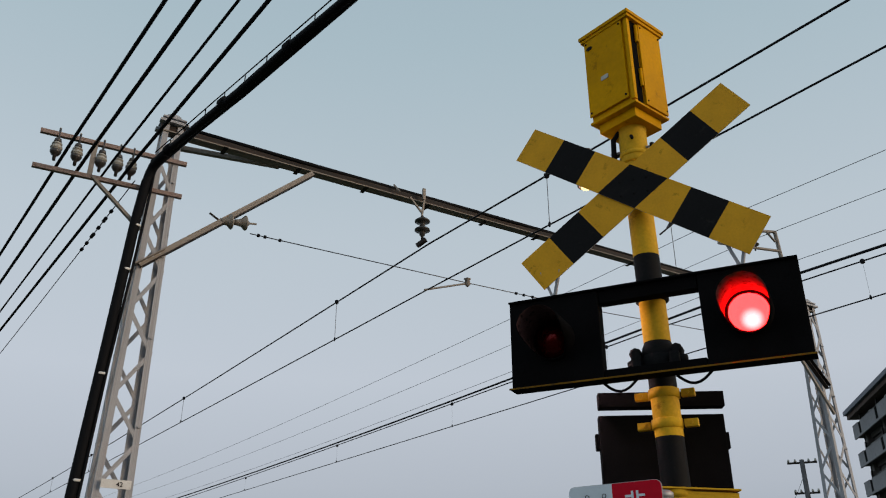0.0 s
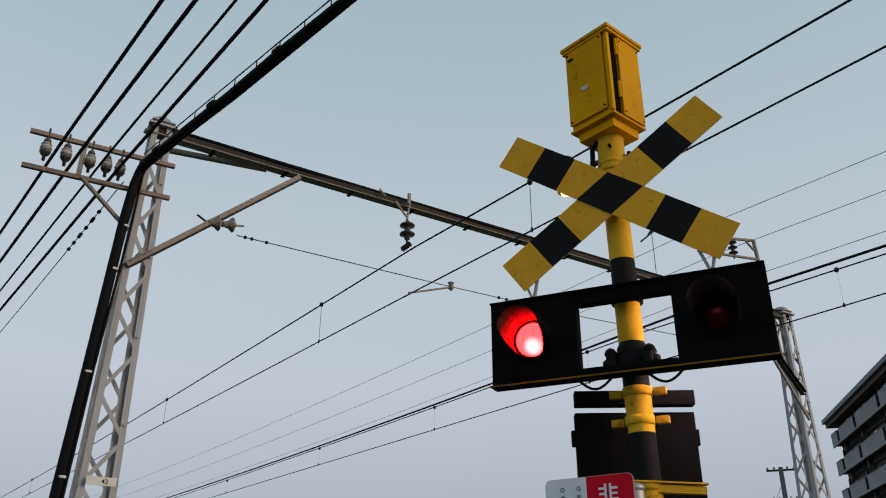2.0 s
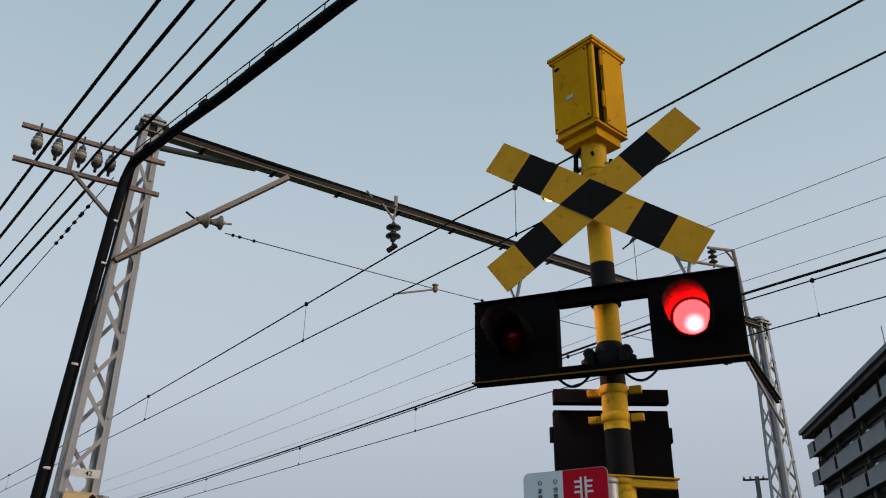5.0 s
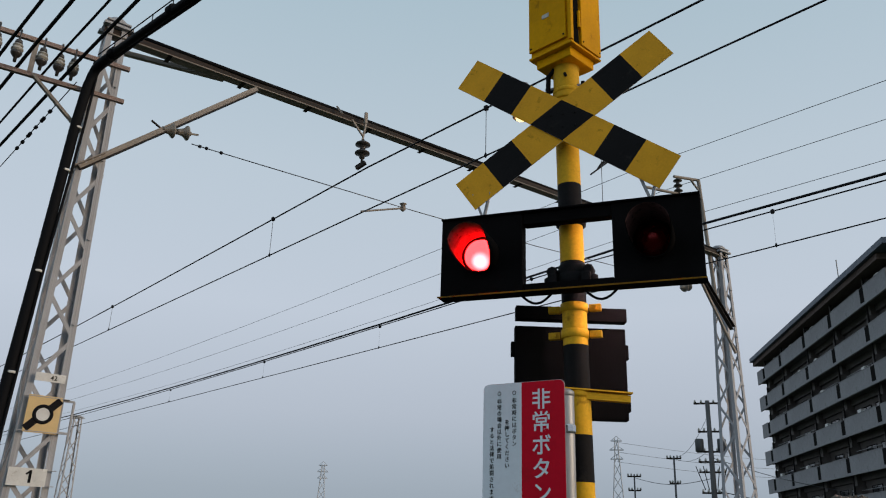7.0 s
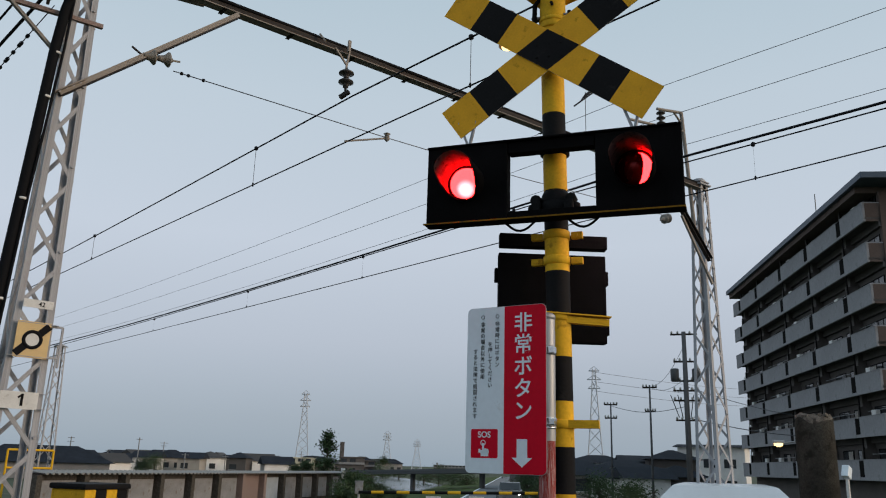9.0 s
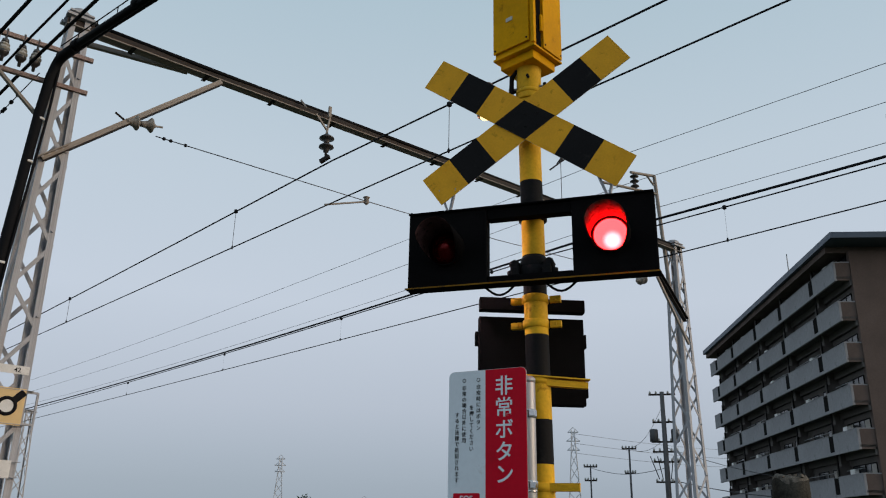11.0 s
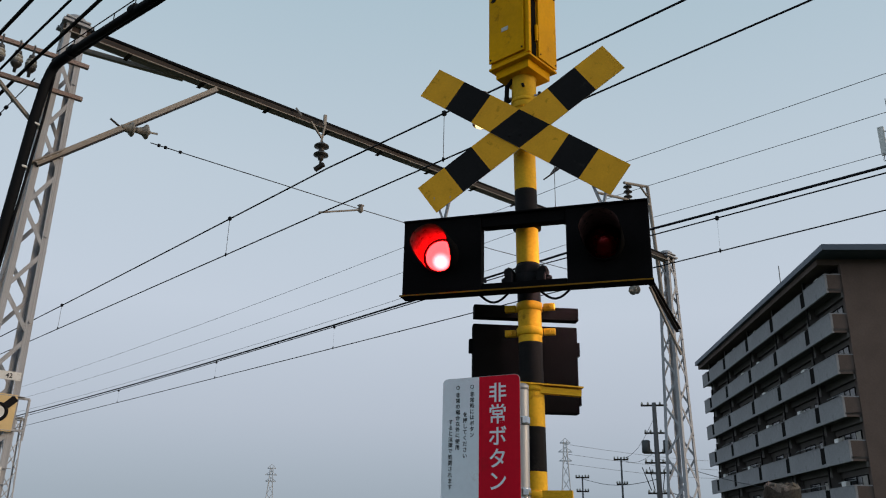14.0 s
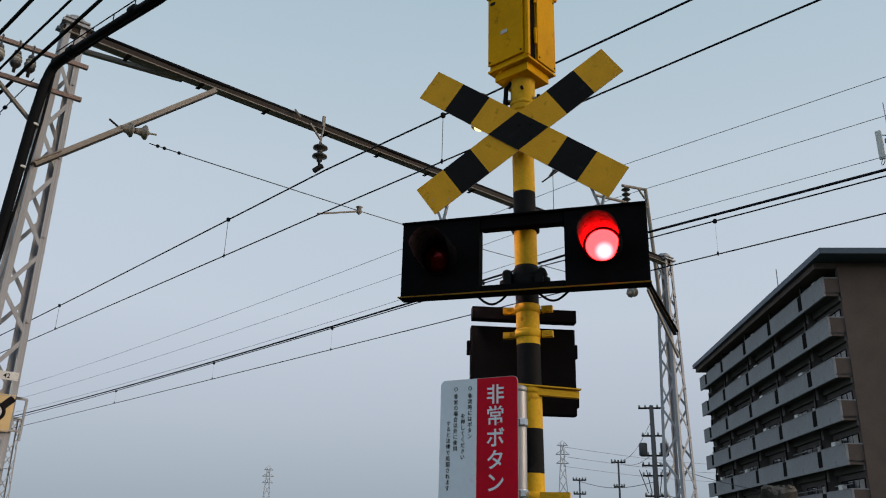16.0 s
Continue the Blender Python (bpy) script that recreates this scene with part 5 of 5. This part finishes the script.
    for deg, d, h, r in ((25.3, 150, 3.3, 2.7), (24.6, 152, 2.7, 2.0), (22.8, 190, 3.0, 2.6), (40.2, 200, 4.6, 2.6), (39.5, 204, 3.6, 2.2), (49.8, 70, 2.2, 2.4), (51.2, 64, 2.0, 2.2), (54.6, 66, 2.2, 2.6), (57.0, 60, 2.0, 2.4)):
        x, y = bearing(deg, d)
        tree(x, y, h, r, "low dark green bushy tree")
    x, y = bearing(36.3, 84)
    tree(x, y, 6.0, 1.8, "slender dark green tree behind the wall", 0.62)
    # bushes behind the wall and down to the river bank
    for deg, d, h, r in ((34.9, 88, 3.0, 1.6), (34.2, 90, 2.4, 1.3), (37.8, 60, 2.2, 1.3), (38.5, 64, 2.0, 1.4), (37.6, 52, 1.4, 1.1), (39.2, 66, 1.7, 1.3), (38.9, 56, 1.2, 1.1), (39.9, 70, 1.1, 1.4), (39.8, 60, 0.9, 1.2), (40.8, 66, 0.8, 1.3), (42.9, 140, 1.7, 2.6), (43.9, 136, 1.9, 2.8), (44.9, 128, 2.0, 2.6), (45.8, 118, 1.9, 2.4), (41.2, 175, 1.5, 3.0), (40.0, 180, 1.6, 3.0)):
        x, y = bearing(deg, d)
        tree(x, y, h, r, "dense dark green bush on the river bank", 1.6)
    for k in range(6):
        x, y = polar(56 + 3.5 * k, 58 - 3.0 * k, 330)
        tree(x, y, 3.2, 5.5, "distant dark tree clump")
    # river in a few bends, and the road bridge over it
    bm = bmesh.new()
    rows = []
    for deg, d, half in ((39.8, 72, 0.5), (40.7, 82, 2.2), (41.6, 93, 4.6), (42.1, 106, 5.8), (41.8, 122, 6.0), (40.9, 145, 6.4), (40.0, 175, 7.0), (39.0, 215, 7.0)):
        x, y = bearing(deg, d)
        q = Vector((y, -x, 0)).normalized() * half
        rows.append((bm.verts.new((x - q.x, y - q.y, -1.262)), bm.verts.new((x + q.x, y + q.y, -1.262))))
    for (a0, b0), (a1, b1) in zip(rows, rows[1:]):
        bm.faces.new((a0, b0, b1, a1))
    river = new("water", mesh_of(bm, "water", WATER))
    tagged(river, "pale calm river water between green banks", "river", kind="structure")
    left, right = Vector((75.5, 95.0, 0.28)), Vector((67.5, 61.5, 1.10))
    b = thing("road_bridge", pose(0, 0, 0), "low grey road bridge on slim piers over the river", "bridge")
    bar("deck", b, left, right, 3.5, 0.28, BRIDGE)
    bar("parapet", b, left + Vector((-1.7, 0.4, 0.25)), right + Vector((-1.7, 0.4, 0.25)), 0.15, 0.24, BRIDGE)
    for u in (0.03, 0.47, 0.93):
        q = left + (right - left) * u
        bar("pier", b, (q.x, q.y, -1.5), (q.x, q.y, q.z), 0.45, 0.45, BRIDGE)
    # levee with its road
    bm = bmesh.new()
    r0, r1 = Vector((34.3, 35.1, -0.66)), Vector((171.2, 153.5, -0.68))
    side = Vector((-(r1 - r0).y, (r1 - r0).x, 0)).normalized()
    prof = ((9.0, -0.74), (6.5, -0.55), (0.8, -0.02), (0.0, 0.0), (-5.6, 0.0), (-7.0, -0.05), (-12.0, -0.74))
    rows = [[bm.verts.new(q + side * o + Vector((0, 0, dz))) for o, dz in prof] for q in (r0, r0 + (r1 - r0) * 0.25, r0 + (r1 - r0) * 0.5, r1)]
    for a0, a1 in zip(rows, rows[1:]):
        for k in range(len(prof) - 1):
            bm.faces.new((a0[k], a0[k + 1], a1[k + 1], a1[k]))
    tagged(new("levee", mesh_of(bm, "levee", BANK)), "grassy river levee", "levee", kind="structure")
    up = Vector((0, 0, 0.012))
    for name, o0, o1, z, m, label in (("levee_road", -0.25, -5.4, 1, LEVEE_ROAD, "grey asphalt road on the levee"), ("road_line", -0.02, -0.24, 2, WHITE, "white painted edge line")):
        bm = bmesh.new()
        bm.faces.new([bm.verts.new(q) for q in (r0 + side * o0 + up * z, r0 + side * o1 + up * z, r1 + side * o1 + up * z, r1 + side * o0 + up * z)])
        tagged(new(name, mesh_of(bm, name, m)), label, "road", kind="structure")
    # equipment cabinet on a post near the end of the wall
    c = thing("equipment_cabinet", pose(28.0, 35.2, land(28.0, 35.2), 0, 0, -38), "pale grey equipment cabinet on a post", "cabinet")
    rod("post", c, (0, 0, 0), (0, 0, 1.3), 0.06, GALV)
    part("body", mesh_of(block(0.42, 0.3, 0.62, 0.05, (0, 0, 1.6)), "body", PANEL), c)
    part("roof", mesh_of(block(0.47, 0.36, 0.05, 0.02, (0, 0, 1.93)), "roof", PANEL), c)
    # ribbed wall beyond the tracks
    w = thing("retaining_wall", Matrix.Translation((12.6, 38.2, 0)) @ pose(0, 0, 0, 0, 0, math.degrees(math.atan2(20.6, 32.1))), "weathered ribbed wall with a tin coping, rusty in places", "wall")
    z = -1.3
    part("coping", mesh_of(block(38.4, 0.8, 0.07, 0.02, (19.2, -0.1, 0.74)), "coping", BEAM), w)
    for k in range(96):
        part("tin_rib", unit("rod", TIN), w, along((0.2 + 0.4 * k, -0.56, 0.75), (0.2 + 0.4 * k, 0.3, 0.86), 0.085, 0.05))
    for k in range(12):
        x = k * 3.2
        m = RUST if k == 6 else PANEL_BLUE if k == 7 else PANEL
        part("panel", box_mesh(2.5, 0.1, 1.5, m, 0.02), w, pose(x + 1.6, 0.02, z + 1.0))
        part("backing", box_mesh(3.2, 0.1, 2.0, RUST if k == 6 else CONCRETE, 0.0), w, pose(x + 1.6, 0.12, z + 1.02))
        part("rib", box_mesh(0.36, 0.55, 2.0, RUST if k in (6, 7) else CONCRETE, 0.03), w, pose(x, -0.1, z + 1.0))
    part("end_post", box_mesh(0.3, 0.3, 2.5, PLATE, 0.03), w, pose(38.5, -0.1, z + 1.2))
    part("end_post", box_mesh(0.2, 0.2, 2.4, PLATE, 0.03), w, pose(37.6, -0.4, z + 1.15))
    # next mast along the line, and a yellow rail
    lattice_mast("catenary_mast", pose(14.1, 41.6, land(14, 41) - 0.1), 8.0, 0.42, 0.2, "distant lattice mast with a bracket arm", pitch=0.8)
    f = thing("handrail", pose(12.3, 41.0, land(13, 40)), "yellow painted pipe handrail beside the far mast", "handrail")
    for x in (0, 1.0, 2.0):
        rod("post", f, (x, 0, 0), (x, 0, 2.9), 0.05, YELLOW)
    for zz in (2.1, 2.9):
        rod("rail", f, (0, 0, zz), (2.0, 0, zz), 0.05, YELLOW)
    g = thing("gate_machine", pose(3.0, 7.75, 0, 0, 0, 20), "yellow and black crossing gate machine beside the mast", "gate machine")
    for k in range(4):
        part("case_panel", box_mesh(0.12, 0.42, 1.24, YELLOW if k % 2 == 0 else BLACK, 0.01), g, pose(-0.18 + 0.12 * k, 0, 0.62))
    part("lid", mesh_of(block(0.52, 0.46, 0.05, 0.02, (0, 0, 1.265)), "lid", BLACK), g)
    # broken concrete post
    c = thing("concrete_post", pose(3.728, 1.542, 0), "old weathered round concrete post with a chipped top", "post")
    bm = bmesh.new()
    seg, rings = 36, []
    for z, r in ((0, 0.090), (0.9, 0.086), (1.7, 0.082), (1.765, 0.081), (1.785, 0.070)):
        rings.append([bm.verts.new((r * math.cos(6.2832 * k / seg) * (1 + 0.015 * math.sin(5 * k)), r * math.sin(6.2832 * k / seg), z + (0.012 * math.sin(k * 0.52) + 0.006 * math.sin(k * 0.9) if z > 1.7 else 0))) for k in range(seg)])
    for a, b2 in zip(rings, rings[1:]):
        for k in range(seg):
            bm.faces.new((a[k], a[(k + 1) % seg], b2[(k + 1) % seg], b2[k])).smooth = True
    bm.faces.new(rings[-1]), bm.faces.new(rings[0])
    for f in bm.faces:
        f.material_index = 1 if f.calc_center_median().z > 1.762 else 0
    part("shaft", mesh_of(bm, "shaft", OLD_CONCRETE, CHIPPED), c)
    random.seed(12)
    for k in range(9):
        q = random.uniform(0, 6.28)
        part("chip", mesh_of(block(random.uniform(0.015, 0.04), random.uniform(0.012, 0.03), random.uniform(0.008, 0.022), 0.003), "chip", CHIPPED), c, pose(0.062 * math.cos(q), 0.062 * math.sin(q), 1.785, 8 * k, 11 * k, 40 * k))
    # street lamp and spotlight beyond the tracks
    x, y = polar(12.74, 5.7, 40)
    s = thing("street_lamp", pose(x, y, land(x, y)), "lit warm street lamp on a thin arm", "street lamp")
    rod("post", s, (0.9, -1.6, 0), (0.9, -1.6, 4.3), 0.07, FAR_STEEL)
    rod("arm", s, (0.9, -1.6, 4.25), (0.1, -0.2, 4.0), 0.04, FAR_STEEL)
    part("lamp_head", mesh_of(block(0.5, 0.3, 0.14, 0.04, (0, 0, 4.05)), "lamp_head", GALV), s, pose(0, 0, 0, 0, 0, -60))
    part("bulb", lathe([(0.20, 3.98), (0.17, 3.88), (0.06, 3.84)], WARM, 14), s)
    s = thing("floodlight", pose(14.9, 5.55, 0), "small white floodlight on a post", "floodlight")
    rod("post", s, (0, 0, 0), (0, 0, 1.52), 0.03, PLATE)
    part("lamp_head", mesh_of(block(0.16, 0.12, 0.2, 0.02), "lamp_head", WHITE), s, pose(0, 0, 1.62, 0, 24, 0))
    # crossing barrier on the other side
    b = thing("crossing_barrier", pose(0, 0, 0), "lowered yellow and black crossing barrier arm with small tags", "barrier")
    p0, p1 = Vector((10.6, 13.4, 0.98)), Vector((13.05, 10.8, 1.06))
    for k in range(14):
        rod("arm_segment", b, p0 + (p1 - p0) * k / 14, p0 + (p1 - p0) * (k + 1) / 14, 0.03, YELLOW if k % 2 else BLACK)
    for u in (0.42, 0.66):
        q = p0 + (p1 - p0) * u
        part("tag", box_mesh(0.3, 0.02, 0.12, PLATE, 0.004), b, pose(q.x, q.y, q.z - 0.13, 0, 0, -47))
    part("barrier_post", mesh_of(block(0.35, 0.35, 1.15, 0.02, (13.25, 10.6, 0.575)), "barrier_post", YELLOW), b)


build_far()


def car(name, m, paint, label, lights):
    """A small car: lower body, cabin with windows, wheels."""
    c = thing(name, m, label, "car", "cars")
    bm = block(3.6, 1.5, 0.6, 0.12, (0, 0, 0.62))
    part("body", mesh_of(bm, "body", paint), c)
    bm = bmesh.new()
    prof = ((-1.5, 0.86), (-1.25, 1.28), (-0.95, 1.345), (0.8, 1.34), (1.35, 0.9))
    for y in (-0.68, 0.68):
        bm.faces.new([bm.verts.new((x, y * (0.9 if z > 1.2 else 1), z)) for x, z in prof])
    vs = list(bm.verts)
    for k in range(5):
        a, b = k, (k + 1) % 5
        bm.faces.new((vs[a], vs[b], vs[b + 5], vs[a + 5]))
    part("cabin", mesh_of(bm, "cabin", paint), c)
    part("windscreen", mesh_of(block(0.02, 1.15, 0.62, 0.01), "windscreen", GLASS_DARK), c, pose(1.09, 0, 1.12, 0, -51, 0))
    for sx in (-1.1, 1.1):
        for sy in (-0.72, 0.72):
            part("wheel", lathe([(0.1, -0.09), (0.3, -0.09), (0.31, 0), (0.3, 0.09), (0.1, 0.09)], CABLE, 20), c, pose(sx, sy, 0.31, 90))
    for sy in (-0.55, 0.55):
        part("headlight", lathe([(0.09, 0), (0.07, 0.03)], HEAD if lights else GLASS_DARK, 14), c, pose(1.8, sy, 0.72, 0, 90))
    return c


car("car", pose(39.8, 35.0, -0.65, 0, 0, 221), CAR_GREY, "dark car with lit headlights on the levee road", True)


def van(m, label):
    """A small white van: sloped nose and narrow roof, wheels, lamps."""
    c = thing("van", m, label, "van", "cars")
    bm = bmesh.new()
    rings = []
    for z, x0, x1, half in ((0.35, -1.65, 1.72, 0.78), (0.85, -1.7, 1.75, 0.83), (1.13, -1.68, 1.62, 0.86), (1.345, -1.5, 1.16, 0.655), (1.36, -1.3, 1.0, 0.60)):
        rings.append([bm.verts.new(v) for v in ((x1, -half, z), (x1, half, z), (x0, half, z), (x0, -half, z))])
    for p, q in zip(rings, rings[1:]):
        for k in range(4):
            bm.faces.new((p[k], p[(k + 1) % 4], q[(k + 1) % 4], q[k]))
    bm.faces.new(rings[-1]), bm.faces.new(rings[0][::-1])
    bmesh.ops.bevel(bm, geom=list(bm.edges), offset=0.008, segments=2, affect="EDGES")
    part("body", mesh_of(bm, "body", CAR_PAINT), c)
    for sy in (-1, 1):
        bm = bmesh.new()
        bm.faces.new([bm.verts.new((x, sy * (y + 0.006), z)) for x, y, z in ((-1.3, 0.84, 1.14), (1.2, 0.84, 1.14), (0.85, 0.68, 1.315), (-1.2, 0.68, 1.315))])
        part("side_window", mesh_of(bm, "side_window", GLASS_DARK), c)
        part("headlight", lathe([(0.09, 0), (0.07, 0.03)], GLASS_DARK, 14), c, pose(1.75, sy * 0.58, 0.7, 0, 90))
        for sx in (-1.1, 1.1):
            part("wheel", lathe([(0.1, -0.09), (0.3, -0.09), (0.31, 0), (0.3, 0.09), (0.1, 0.09)], CABLE, 20), c, pose(sx, sy * 0.72, 0.31, 90))
    return c


van(pose(11.37, 5.96, 0.03, 0, 0, 207.7), "small white van waiting beyond the tracks")


# ---- flashing lamps ----
def motions():
    """Each lamp's globe turns its lit half to the front and away again, left and right in turn."""
    period, first = 1.2085, 0.5
    for g, x in GLOBES:
        base = pose(x, -0.132, 2.852)
        rows, angle = [], 0 if x > 0 else 180
        rows.append((0.0, base @ pose(0, 0, 0, 0, 0, angle)))
        flips = []
        for k in range(-1, 15):
            a, b = first + period * k, first + period * (k + 0.5)
            flips += [a - (0.03 if x > 0 else 0.05), b - (0.03 if x < 0 else 0.05)]
        for t in sorted(flips):
            n = round(t * FPS)
            if n < 1 or n + 2 > 16 * FPS:
                continue
            for k in range(4):
                rows.append(((n + k) / FPS, base @ pose(0, 0, 0, 0, 0, angle + 60 * k)))
            angle += 180
        rows.append((16.0, base @ pose(0, 0, 0, 0, 0, angle)))
        seen, clean = set(), []
        for t, m in rows:
            if round(t * FPS) not in seen:
                seen.add(round(t * FPS))
                clean.append((t, m))
        walk(g, clean)


motions()
